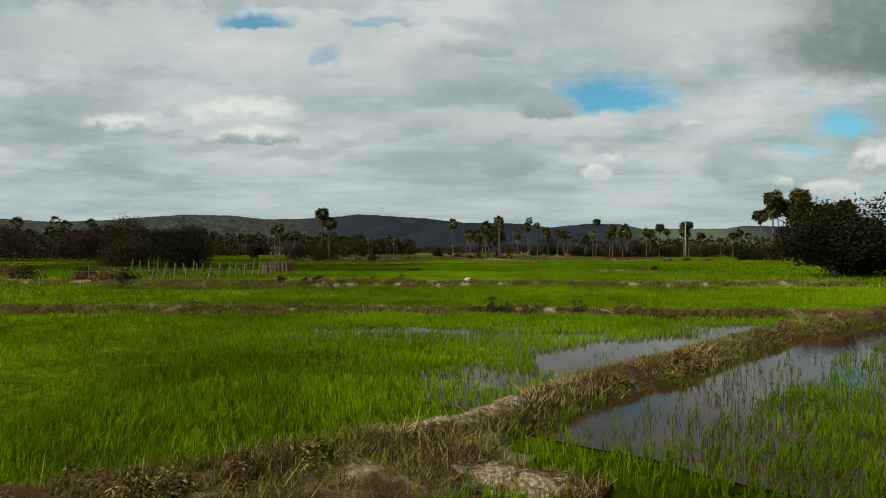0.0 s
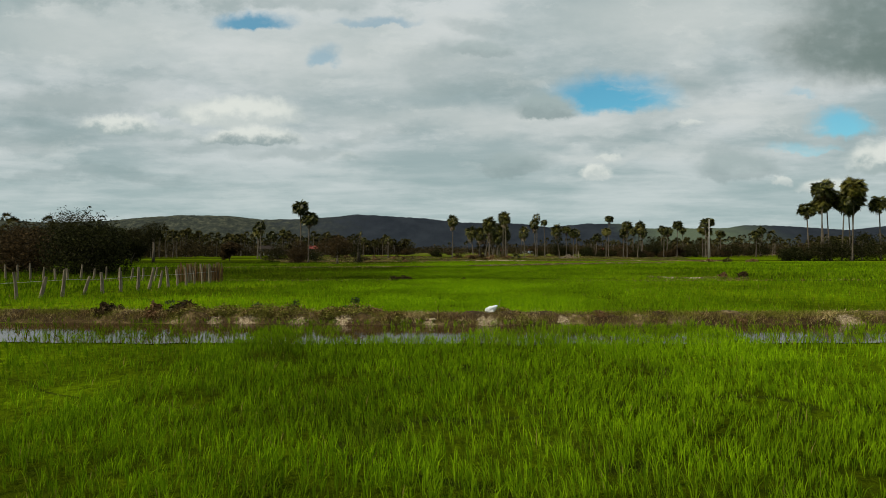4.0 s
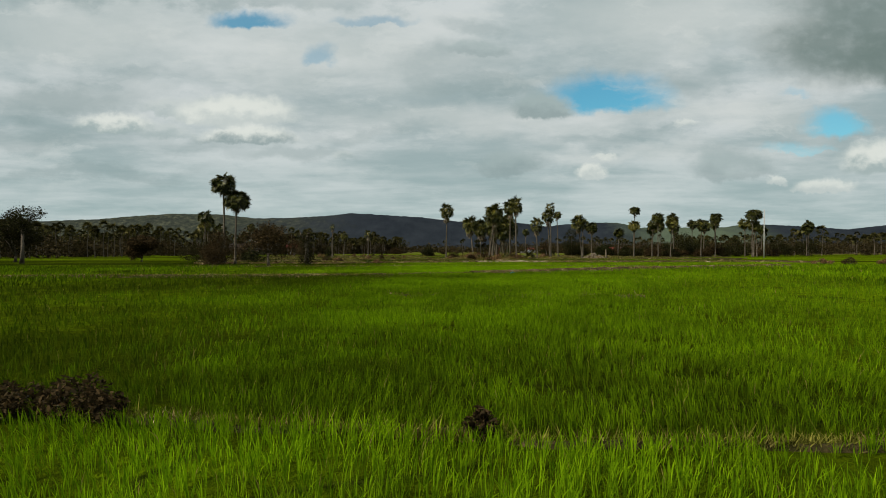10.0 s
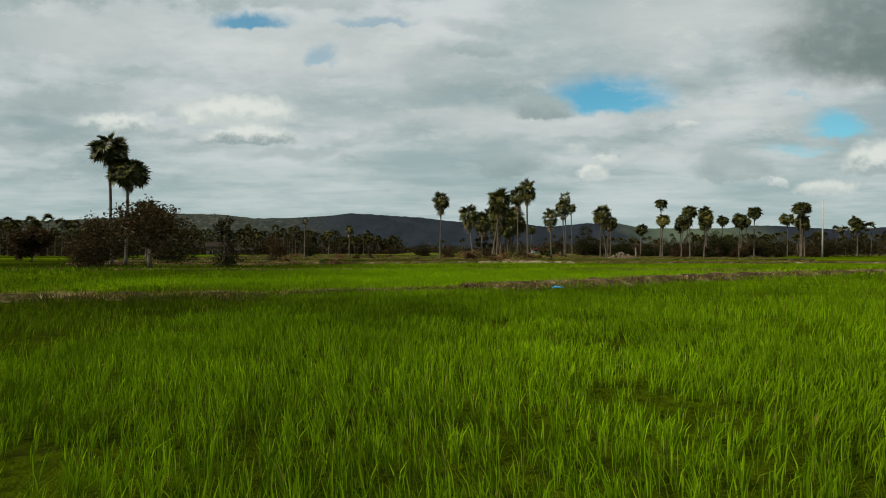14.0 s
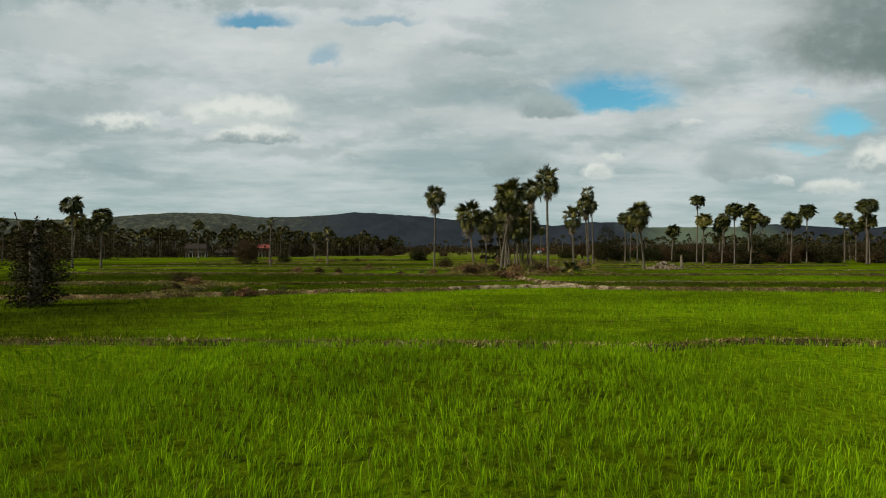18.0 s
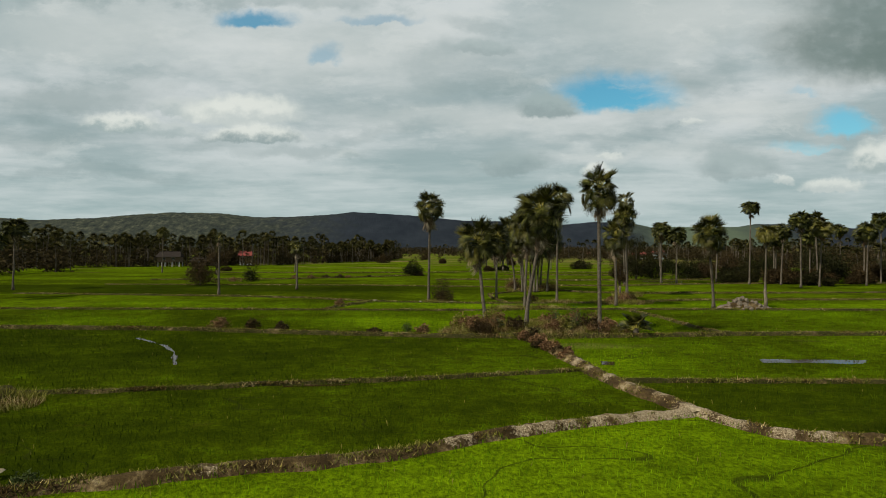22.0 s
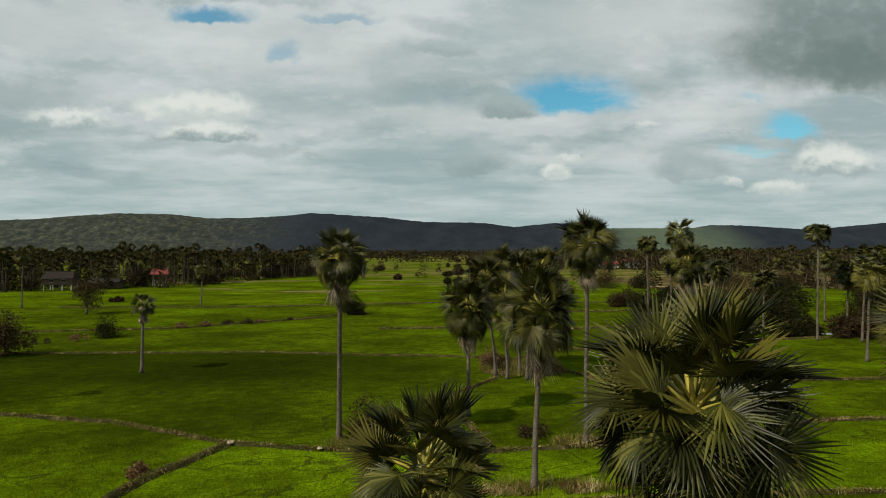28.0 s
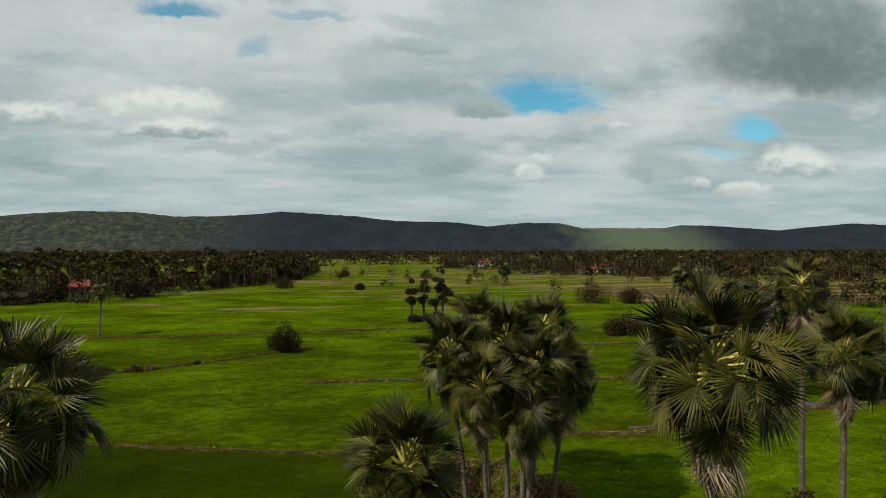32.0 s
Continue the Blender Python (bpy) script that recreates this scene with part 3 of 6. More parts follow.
# mended places of pale dried clay on the first bunds: x, y, reach
CLAY_SPOTS = [(-0.6, 8.5, 0.22), (-0.25, 8.75, 0.26), (0.1, 8.95, 0.28), (0.4, 9.25, 0.30), (0.7, 9.55, 0.26), (0.35, 7.7, 0.36), (0.8, 7.4, 0.3), (17.2, 68.7, 0.6), (19, 67.9, 0.7), (-9.4, 22.9, 0.3), (-7.9, 22.9, 0.25), (2.4, 22.4, 0.25), (3.4, 22.2, 0.28), (5.2, 21.9, 0.25), (-0.7, 39.0, 0.22), (0.9, 38.95, 0.26), (1.2, 39.0, 0.2), (3.2, 39.05, 0.22), (-3.3, 39.2, 0.3),
              (-4.6, 39.3, 0.34), (-6.2, 39.5, 0.4), (-7.2, 39.6, 0.3), (11.5, 39.2, 0.35), (16, 39.2, 0.3), (21, 39.3, 0.35),
              (-3.0, 148.6, 0.25), (3.9, 151.1, 0.3), (4.4, 151.4, 0.3), (6.3, 152.4, 0.45), (7.2, 152.9, 0.5), (8.1, 153.3, 0.45), (9.2, 153.6, 0.5), (10.2, 154.0, 0.5), (11.1, 154.3, 0.6), (12.0, 154.6, 0.7), (12.8, 154.8, 0.8), (16.4, 152.0, 0.5), (13.4, 155, 0.9), (14.3, 153.6, 0.7), (15.2, 152.2, 0.5), (12.9, 157, 0.45), (12.2, 159, 0.4), (11.7, 160.8, 0.5), (11.3, 162.8, 0.45), (11.0, 164.8, 0.5), (10.7, 166.8, 0.4)]
MOUND = (10.6, 177.6, 7.2, 3.0, 0.55)      # centre, half axes, height of the rise under the palms


def off(points, a, b):
    """a strip beside a line, from a to b metres to its right"""
    L = []
    for d in (a, b):
        row = []
        for i in range(len(points)):
            p, q = Vector(points[max(i - 1, 0)]), Vector(points[min(i + 1, len(points) - 1)])
            t = (q - p).normalized()
            row.append((points[i][0] + t.y * d, points[i][1] - t.x * d))
        L.append(row)
    return L[0] + L[1][::-1]


POOLS = {
    "channel": off([(0.6, 9.3), (0.85, 9.6), (1.8, 10.85), (3.1, 12.1), (4.25, 13.1), (5.95, 14.8), (8.5, 17.25), (12.5, 20.5), (15.6, 23.0), (30, 32.7)], 0.25, 7.5),
    "left_water": [(-5, 16.8), (-5, 18.7), (0, 18.9), (9, 19.6), (11.5, 20.0), (8.3, 17.5), (5.7, 15.0), (4.0, 13.3), (2.8, 12.4), (1.6, 11.1), (0.6, 10.0), (-0.5, 10.6), (-0.6, 12.6), (0.9, 13.9), (0.6, 15.4), (-1.5, 16.2)],
    "corner": [(-8.5, 23.3), (-2.2, 23.2), (-2.8, 24.4), (-8.5, 24.8)],
    "long_pool": [(-22, 36.6), (-6, 35.6), (4, 35.4), (16, 35.9), (16, 38.9), (0, 38.9), (-8, 39.4), (-22, 39.9)],
    "ditch": off([(3.6, 104.6), (5.4, 105.6), (11.2, 110.2), (15, 113)], 0.55, 1.5),
    "far_pool": [(42.5, 250), (50, 249.4), (53, 251.6), (48, 253.4), (43, 252.6)],
    "far_strip": [(40, 241.2), (48, 243.2), (61, 245.4), (61, 246.4), (48, 244.3), (40, 242.4)],
    "far_strip_2": [(30, 238.4), (36, 239.6), (36, 240.2), (30, 239.0)],
    "far_pool_2": [(56, 246.6), (66, 247.4), (67, 249), (58, 248.6)],
    "far_pool_3": [(-2, 300.5), (5, 299.8), (8, 302), (0, 303)],
    "side_pool": [(21.5, 165.5), (27, 165.2), (28, 166.2), (22, 166.6)],
    "rill": off([(-18.8, 174.5), (-17.3, 173.2), (-15.2, 171.2), (-13.3, 168.6), (-12.2, 166.3), (-11.4, 164.6)], -0.11, 0.12),
    "rill_end": [(-3.9, 159.35), (-2.4, 159.5), (-0.9, 159.75), (-0.9, 159.95), (-2.4, 159.72), (-3.9, 159.55)],
    "puddle": [(12.3, 164.8), (13.0, 164.6), (13.2, 165.6), (12.5, 165.9)],
}


def inside(poly, X, Y):
    r = np.zeros(X.shape, bool)
    for (x1, y1), (x2, y2) in zip(poly, poly[1:] + poly[:1]):
        if y1 != y2:
            r ^= ((y1 > Y) != (y2 > Y)) & (X < (x2 - x1) * (Y - y1) / (y2 - y1) + x1)
    return r


OPEN = [    # where the water is clear of rice
    [(1.5, 8.4), (2.4, 8.4), (3.3, 9.3), (3.4, 10.4), (2.2, 10.6), (1.3, 9.5)],
    off([(1.4, 10.3), (3.1, 12.1), (4.25, 13.1), (5.95, 14.8), (8.5, 17.25), (12.5, 20.5), (15.6, 23.0), (30, 32.7)], 0.3, 2.1),
    [(1.95, 15.2), (4.0, 16.6), (5.97, 17.2), (8.5, 19.4), (9.4, 19.2), (8.3, 17.4), (5.7, 15.0), (4.0, 13.3), (2.6, 12.3), (1.7, 12.3), (1.6, 13.4)],
    [(-0.4, 12.4), (0.44, 12.4), (1.5, 11.8), (0.9, 11.2), (-0.3, 11.7)],
    [(-4, 18.4), (-2.2, 18.9), (-0.4, 18.6), (0.6, 18.8), (0.9, 18.3), (1.5, 17.5), (3.0, 17.7), (4.6, 17.4), (2.4, 16.5), (1.0, 16.7), (0.7, 17.1), (-0.2, 17.0), (-0.45, 17.5), (-2.5, 17.6), (-4, 18.0)],
    POOLS["corner"], POOLS["ditch"], POOLS["rill"], POOLS["rill_end"], POOLS["puddle"], POOLS["side_pool"], POOLS["far_pool"], POOLS["far_strip"], POOLS["far_strip_2"], POOLS["far_pool_2"], POOLS["far_pool_3"],
    [(-22, 39.0), (-8, 38.3), (-3.2, 37.9), (-2.6, 36.2), (0, 35.9), (0.4, 36.9), (1.0, 37.8), (6, 38.3), (16, 38.2), (16, 39), (0, 39), (-8, 39.5), (-22, 40)],
]

GX0, GX1, GY0, GY1, GS = -70, 90, 0, 312, 0.2
gx, gy = np.meshgrid(np.arange(GX0, GX1, GS) + GS / 2, np.arange(GY0, GY1, GS) + GS / 2)
BUND_D = np.full(gx.shape, 9.0)            # distance from a bund's edge
for hw, hh, bare, pts in BUNDS.values():
    for (x1, y1), (x2, y2) in zip(pts, pts[1:]):
        i0, i1 = max(int((min(x1, x2) - 2 - GX0) / GS), 0), max(int((max(x1, x2) + 2 - GX0) / GS), 0)
        j0, j1 = max(int((min(y1, y2) - 2 - GY0) / GS), 0), max(int((max(y1, y2) + 2 - GY0) / GS), 0)
        X, Y = gx[j0:j1, i0:i1], gy[j0:j1, i0:i1]
        if X.size:
            k = np.clip(((X - x1) * (x2 - x1) + (Y - y1) * (y2 - y1)) / ((x2 - x1) ** 2 + (y2 - y1) ** 2), 0, 1)
            d = np.hypot(X - x1 - k * (x2 - x1), Y - y1 - k * (y2 - y1)) - hw
            BUND_D[j0:j1, i0:i1] = np.minimum(BUND_D[j0:j1, i0:i1], d)
WET = np.zeros(gx.shape, bool)
wob_x = 0.45 * np.sin(gx * 1.9 + 1.1 * np.sin(gy * 1.3)) + 0.22 * np.sin(gy * 4.1 + gx * 2.3)
wob_y = 0.40 * np.sin(gy * 2.1 + 1.3 * np.sin(gx * 1.1)) + 0.20 * np.sin(gx * 4.7 - gy * 1.9)
for poly in OPEN:
    WET |= inside(poly, gx, gy) & inside(poly, gx + 0.5 * wob_x, gy + 0.5 * wob_y)
SHEET = np.zeros(gx.shape, bool)
for poly in POOLS.values():
    SHEET |= inside(poly, gx, gy)
BARE = ((gx - MOUND[0]) / MOUND[2]) ** 2 + ((gy - MOUND[1]) / MOUND[3]) ** 2 < 1.1
BARE |= ((gx - 17) / 3.2) ** 2 + ((gy - 226.5) / 3.5) ** 2 < 1
BARE |= ((gx - 35.5) / 3.6) ** 2 + ((gy - 196.2) / 1.6) ** 2 < 1


def look_up(grid, x, y):
    i = np.clip(((x - GX0) / GS).astype(int), 0, grid.shape[1] - 1)
    j = np.clip(((y - GY0) / GS).astype(int), 0, grid.shape[0] - 1)
    return grid[j, i]


def mound_z(x, y):
    d = ((x - MOUND[0]) / MOUND[2]) ** 2 + ((y - MOUND[1]) / MOUND[3]) ** 2
    return MOUND[4] * max(0.0, 1 - d) ** 0.7


# ---------------------------------------------------------------- ground, water, bunds


def along(key, X, flip=False):
    """a bund's line as y over x, or x over y"""
    p = BUNDS[key][3]
    if flip:
        p = sorted((y, x) for x, y in p)
    return np.interp(X, [q[0] for q in p], [q[1] for q in p])


def crop_shade_tone(X, Y):
    """crop tone of each paddy with cloud shade painted in: 0 deep green, 1 yellow-green"""
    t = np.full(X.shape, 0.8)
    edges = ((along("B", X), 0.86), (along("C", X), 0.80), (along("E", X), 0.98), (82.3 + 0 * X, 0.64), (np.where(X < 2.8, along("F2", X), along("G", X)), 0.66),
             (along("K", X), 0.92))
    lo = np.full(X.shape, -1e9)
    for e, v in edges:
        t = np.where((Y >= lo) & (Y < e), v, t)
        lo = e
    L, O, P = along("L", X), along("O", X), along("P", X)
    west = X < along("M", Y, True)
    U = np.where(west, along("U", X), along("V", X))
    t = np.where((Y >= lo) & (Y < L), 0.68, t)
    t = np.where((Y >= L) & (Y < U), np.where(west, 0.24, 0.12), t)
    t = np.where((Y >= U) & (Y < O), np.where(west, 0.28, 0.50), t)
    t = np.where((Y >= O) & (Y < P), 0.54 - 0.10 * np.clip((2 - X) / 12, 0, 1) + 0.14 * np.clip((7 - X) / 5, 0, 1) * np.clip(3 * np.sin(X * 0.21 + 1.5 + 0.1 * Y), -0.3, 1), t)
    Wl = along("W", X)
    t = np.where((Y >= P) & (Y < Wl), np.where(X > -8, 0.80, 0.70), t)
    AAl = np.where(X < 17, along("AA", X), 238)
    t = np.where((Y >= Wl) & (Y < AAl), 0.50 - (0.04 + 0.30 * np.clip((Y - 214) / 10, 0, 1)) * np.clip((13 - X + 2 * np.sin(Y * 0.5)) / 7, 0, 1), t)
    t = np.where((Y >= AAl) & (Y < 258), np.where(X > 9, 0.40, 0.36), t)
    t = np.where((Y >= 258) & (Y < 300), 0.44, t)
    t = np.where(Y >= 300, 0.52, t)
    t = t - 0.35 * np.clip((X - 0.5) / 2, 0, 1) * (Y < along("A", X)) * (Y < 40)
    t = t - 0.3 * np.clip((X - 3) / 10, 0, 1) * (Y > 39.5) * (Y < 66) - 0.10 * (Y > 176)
    # cloud shade over the western side, painted as a darker tone
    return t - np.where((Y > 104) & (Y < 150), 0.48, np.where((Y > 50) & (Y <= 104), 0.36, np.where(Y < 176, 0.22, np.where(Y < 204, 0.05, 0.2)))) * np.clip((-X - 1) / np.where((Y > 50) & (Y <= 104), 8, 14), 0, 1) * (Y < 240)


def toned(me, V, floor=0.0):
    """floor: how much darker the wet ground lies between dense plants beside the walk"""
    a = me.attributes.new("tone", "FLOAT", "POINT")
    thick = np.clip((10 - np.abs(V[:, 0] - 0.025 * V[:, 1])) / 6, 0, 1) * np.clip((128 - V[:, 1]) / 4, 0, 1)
    a.data.foreach_set("value", (crop_shade_tone(V[:, 0], V[:, 1]) - floor * thick).astype(np.float32))
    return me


xs = np.concatenate([[-4200, -1500, -500, -200, -100], np.arange(-70, 90.1, 0.8), [110, 200, 500, 1500, 4200]])
ys = np.concatenate([[-600, -100, -20], np.arange(0, 312.1, 0.6), [330, 400, 600, 1200, 2400, 4700]])
X, Y = np.meshgrid(xs, ys)
V = np.stack([X.ravel(), Y.ravel(), np.zeros(X.size)], 1)
nx_ = len(xs)
q = (np.arange(len(ys) - 1)[:, None] * nx_ + np.arange(nx_ - 1)[None, :]).ravel()
T = np.concatenate([np.stack([q, q + 1, q + nx_ + 1], 1), np.stack([q, q + nx_ + 1, q + nx_], 1)])
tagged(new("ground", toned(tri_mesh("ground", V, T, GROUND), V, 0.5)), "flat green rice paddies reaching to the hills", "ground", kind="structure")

for key, poly in POOLS.items():
    # mud rim and a sheet of water on it
    c = Vector((sum(p[0] for p in poly) / len(poly), sum(p[1] for p in poly) / len(poly)))
    fine_edge = []
    for i, (p, q) in enumerate(zip(poly, poly[1:] + poly[:1])):
        p, q = Vector(p), Vector(q)
        n = max(2, int((q - p).length / 0.5))
        nrm = Vector(((q - p).y, -(q - p).x)).normalized()
        for k in range(n):
            s = p.lerp(q, k / n)
            w = noise.noise((s.x * 0.9, s.y * 0.9, 3.1)) * min(0.3, (q - p).length * 0.08) + noise.noise((s.x * 3, s.y * 3, 7.7)) * 0.08
            fine_edge.append(s + nrm * w)
    bm = bmesh.new()
    bm.faces.new([bm.verts.new((p.x, p.y, 0.022)) for p in fine_edge])
    bmesh.ops.triangulate(bm, faces=bm.faces[:])
    me = bpy.data.meshes.new("water")
    bm.to_mesh(me)
    bm.free()
    me.materials.append(WATER)
    tagged(new("water", me), "shallow brown muddy water standing in the paddy", "water", kind="structure")


def bund_mesh(hw, hh, bare, pts):
    P = [Vector(p) for p in pts]
    line = []
    for a, b in zip(P, P[1:]):
        n = max(1, int((b - a).length / (0.16 if abs((a + b).x) < 24 and a.y < 45 else 0.35 if abs((a + b).x) < 60 else 1.2)))
        line += [a.lerp(b, k / n) for k in range(n)]
    line.append(P[-1])
    V, F = [], []
    prof = ((-1.5, -0.06), (-1.0, 0.35), (-0.62, 0.86), (-0.2, 1.0), (0.25, 0.97), (0.65, 0.82), (1.0, 0.32), (1.5, -0.06))
    m = len(prof)
    for i, p in enumerate(line):
        t = (line[min(i + 1, len(line) - 1)] - line[max(i - 1, 0)]).normalized()
        r = Vector((t.y, -t.x))
        wob = noise.noise((p.x * 0.5, p.y * 0.5, 1.0)) * 0.22
        hi = 1 + 0.45 * noise.noise((p.x * 0.8, p.y * 0.8, 5.0)) + 0.25 * noise.noise((p.x * 2.7, p.y * 2.7, 8.0))
        for a, h in prof:
            q = p + r * (a * hw * (1 + 0.25 * noise.noise((p.x * 1.1 + a, p.y * 1.1, 9.0))) + wob)
            lump = 0.06 * noise.noise((q.x * 4, q.y * 4, 2.0)) if h > 0 else 0
            V.append((q.x, q.y, h * hh * hi + lump))
    for i in range(len(line) - 1):
        for k in range(m - 1):
            a = i * m + k
            F.append((a, a + 1, a + m + 1, a + m))
    me = mesh("earth_bund", V, F, SOIL if pts[0][1] < 60 or bare > 0.5 and pts[0][1] < 156 else WEEDY, smooth=True)
    P2 = np.array([(v[0], v[1]) for v in V])
    clay = np.zeros(len(P2))
    for x, y, r in CLAY_SPOTS:
        clay = np.maximum(clay, 1.15 - np.hypot(P2[:, 0] - x, P2[:, 1] - y) / (1.25 * r))
    me.attributes.new("clay", "FLOAT", "POINT").data.foreach_set("value", np.clip(clay, 0, 1).astype(np.float32))
    return me


for hw, hh, bare, pts in BUNDS.values():
    tagged(new("earth_bund", bund_mesh(hw, hh, bare, pts)),
           "low earth bund with pale bare soil and dry grass between paddies", "bund", kind="structure")

# trodden wet mud at the foot of the first bund
V = [(0.25 + 0.55 * math.cos(k * 0.3142) * (1 + 0.2 * math.sin(k * 1.9)), 8.15 + 0.42 * math.sin(k * 0.3142) * (1 + 0.2 * math.cos(k * 2.3)), 0.03) for k in range(20)]
tagged(new("mud_patch", mesh("mud_patch", [(0.25, 8.15, 0.075)] + V, [(0, k + 1, (k + 1) % 20 + 1) for k in range(20)], MUD, smooth=True)), "trodden wet brown mud beside a bund", "mud", kind="structure")

# the rise under the palm group
V, F = [], []
for j in range(29):
    for i in range(45):
        x, y = MOUND[0] + (i - 22) / 22 * (MOUND[2] + 0.4), MOUND[1] + (j - 14) / 14 * (MOUND[3] + 0.4)
        z = mound_z(x, y)
        V.append((x, y, z + 0.12 * noise.noise((x * 1.3, y * 1.3, 4)) * (z > 0) - (0.05 if z <= 0 else 0)))
for j in range(28):
    for i in range(44):
        a = j * 45 + i
        F.append((a, a + 1, a + 46, a + 45))
tagged(new("earth_mound", mesh("earth_mound", V, F, WEEDY, smooth=True)), "rough earth mound under the palms with bare soil", "mound", kind="structure")

# ---------------------------------------------------------------- hills
RIDGE = [(-3600, 205), (-2903, 213), (-2535, 191), (-2168, 205), (-1955, 223), (-1691, 238), (-1399, 234), (-1179, 208), (-924, 212), (-760, 222), (-580, 240),
         (-386, 229), (-150, 214), (94, 186), (433, 181), (644, 154), (858, 177), (1092, 178), (1238, 146), (1776, 146), (1889, 166), (2080, 163),
         (2544, 132), (2781, 157), (3061, 180), (3223, 173), (3600, 150)]
KS = 0.79
rx_, rz_ = np.array([p[0] for p in RIDGE]) * KS, np.array([p[1] for p in RIDGE]) * KS + 2
V, F = [], []
NX, NY = 420, 26
for j in range(NY):
    for i in range(NX):
        x = -2840 + 5680 * i / (NX - 1)
        f = j / (NY - 1)
        y = 2560 + 900 * f
        top = float(np.interp(x, rx_, rz_))
        rise = min(1.0, f / 0.49)
        rise = rise * rise * (3 - 2 * rise) if f < 0.49 else 1 - ((f - 0.49) / 0.51) ** 2 * 0.8
        gully = noise.noise((x * 0.004, f * 1.5, 3.0)) * 24 * math.sin(math.pi * min(1, f / 0.49)) if f < 0.49 else 0
        V.append((x, y + gully * 2, top * rise + gully * 0.6 + noise.noise((x * 0.05, y * 0.05, 1)) * 3.0 * min(1, rise * 2) - (2 if j == 0 else 0)))
for j in range(NY - 1):
    for i in range(NX - 1):
        a = j * NX + i
        F.append((a, a + 1, a + NX + 1, a + NX))
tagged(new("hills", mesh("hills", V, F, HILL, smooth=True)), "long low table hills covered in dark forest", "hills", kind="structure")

# ---------------------------------------------------------------- palms


def fan_arrays(n, R, stalk, hang, seed, spread=2.0, split=(0.48, 0.62), fold=0.3, wide=0.5, droop=0.10):
    """one fan leaf: a stalk along +x, then a flat pleated fan of stiff segments, joined near the hub and free at
    the tips, tilted down by an angle at the stalk's end; returns points, triangles, slots (0 blade, 1 stalk)"""
    rnd = random.Random(seed)
    V, T, S = [], [], []
    arch = 0.12 * stalk
    for i in range(5):
        f = i / 4
        w = 0.045 * (1.4 - f)
        for a, b in ((w, -w * 0.3), (0, w * 0.7), (-w, -w * 0.3)):
            V.append((stalk * f, a, b + arch * (f - f * f * 1.4)))
    for i in range(4):
        for k in range(3):
            a, b = i * 3 + k, i * 3 + (k + 1) % 3
            T += [(a, b, b + 3), (a, b + 3, a + 3)]
            S += [1, 1]
    ch, sh = math.cos(hang), math.sin(hang)
    z0 = -0.4 * arch
    cf, sf = math.cos(fold), math.sin(fold)

    def bend(r, w, z):
        # the two halves rise a little from the midrib, the rim sinks
        x, y = r * math.cos(w), r * math.sin(w)
        z = z + abs(y) * sf - droop * r * r / R
        y *= cf
        return (stalk + x * ch + z * sh, y, z0 - x * sh + z * ch)
    step = 2 * spread / n
    for i in range(n):
        w = -spread + step * (i + 0.5)
        r = R * (1 - 0.22 * (abs(w) / spread) ** 2) * rnd.uniform(0.90, 1.05)
        sp = rnd.uniform(*split)
        h0 = len(V)
        hw = step * wide
        pl = 0.30 * r * sp * step
        V.append(bend(0, 0, 0))
        V.append(bend(r * sp, w - hw, -pl))
        V.append(bend(r * sp, w, pl))
        V.append(bend(r * sp, w + hw, -pl))
        tw = w + rnd.uniform(-0.05, 0.05)
        V.append(bend(r, tw, -rnd.uniform(0.0, 0.10) * R))
        T += [(h0, h0 + 1, h0 + 2), (h0, h0 + 2, h0 + 3), (h0 + 1, h0 + 4, h0 + 2), (h0 + 2, h0 + 4, h0 + 3)]
        S += [0, 0, 0, 0]
    return np.array(V), np.array(T), np.array(S)


FAN_FULL = [fan_arrays(34, 0.84, 0.84, d, s, 2.0, f, fo, 0.46, dr) for d, s, f, fo, dr in ((0.15, 1, (0.44, 0.58), 0.55, 0.08), (0.75, 2, (0.40, 0.55), 0.45, 0.20), (1.25, 3, (0.38, 0.52), 0.5, 0.30), (0.45, 4, (0.42, 0.55), 0.65, 0.12))]
FAN_MID = [fan_arrays(13, 0.86, 0.86, d, s, 2.0, (0.5, 0.65), 0.35, 0.50, 0.12) for d, s in ((0.2, 5), (0.7, 6), (1.15, 11))]


def far_fan(n=6, R=1.1, stalk=0.75):
    """a fan leaf for distant palms: pointed segments from one hub"""
    V, T = [(0, 0, 0), (stalk, 0, 0.08)], []
    for i in range(n):
        a = -1.75 + 3.5 * (i + 0.5) / n
        k = len(V)
        for r, d in ((R * 0.55, -0.27), (R, 0.0), (R * 0.55, 0.27)):
            V.append((stalk + r * math.cos(a + d), r * math.sin(a + d), 0.08 + 0.2 * abs(math.sin(a)) * r - 0.25 * r * r / R))
        T += [(1, k, k + 2), (k, k + 1, k + 2)]
    return np.array(V), np.array(T), np.zeros(len(T))


FAN_FAR = [far_fan()]
FAN_DEAD = [fan_arrays(9, 0.95, 0.60, d, s, 0.75, (0.3, 0.5), -0.9, 0.50, 0.30) for d, s in ((0.5, 8), (0.3, 9), (0.8, 10))]
LEAVES = [tri_mesh("fan_leaf", *f[:2], LEAF, STALK, slots=f[2]) for f in FAN_FULL]
DEADS = [tri_mesh("dead_fan_leaf", *f[:2], DEAD, DEAD, slots=f[2]) for f in FAN_DEAD]


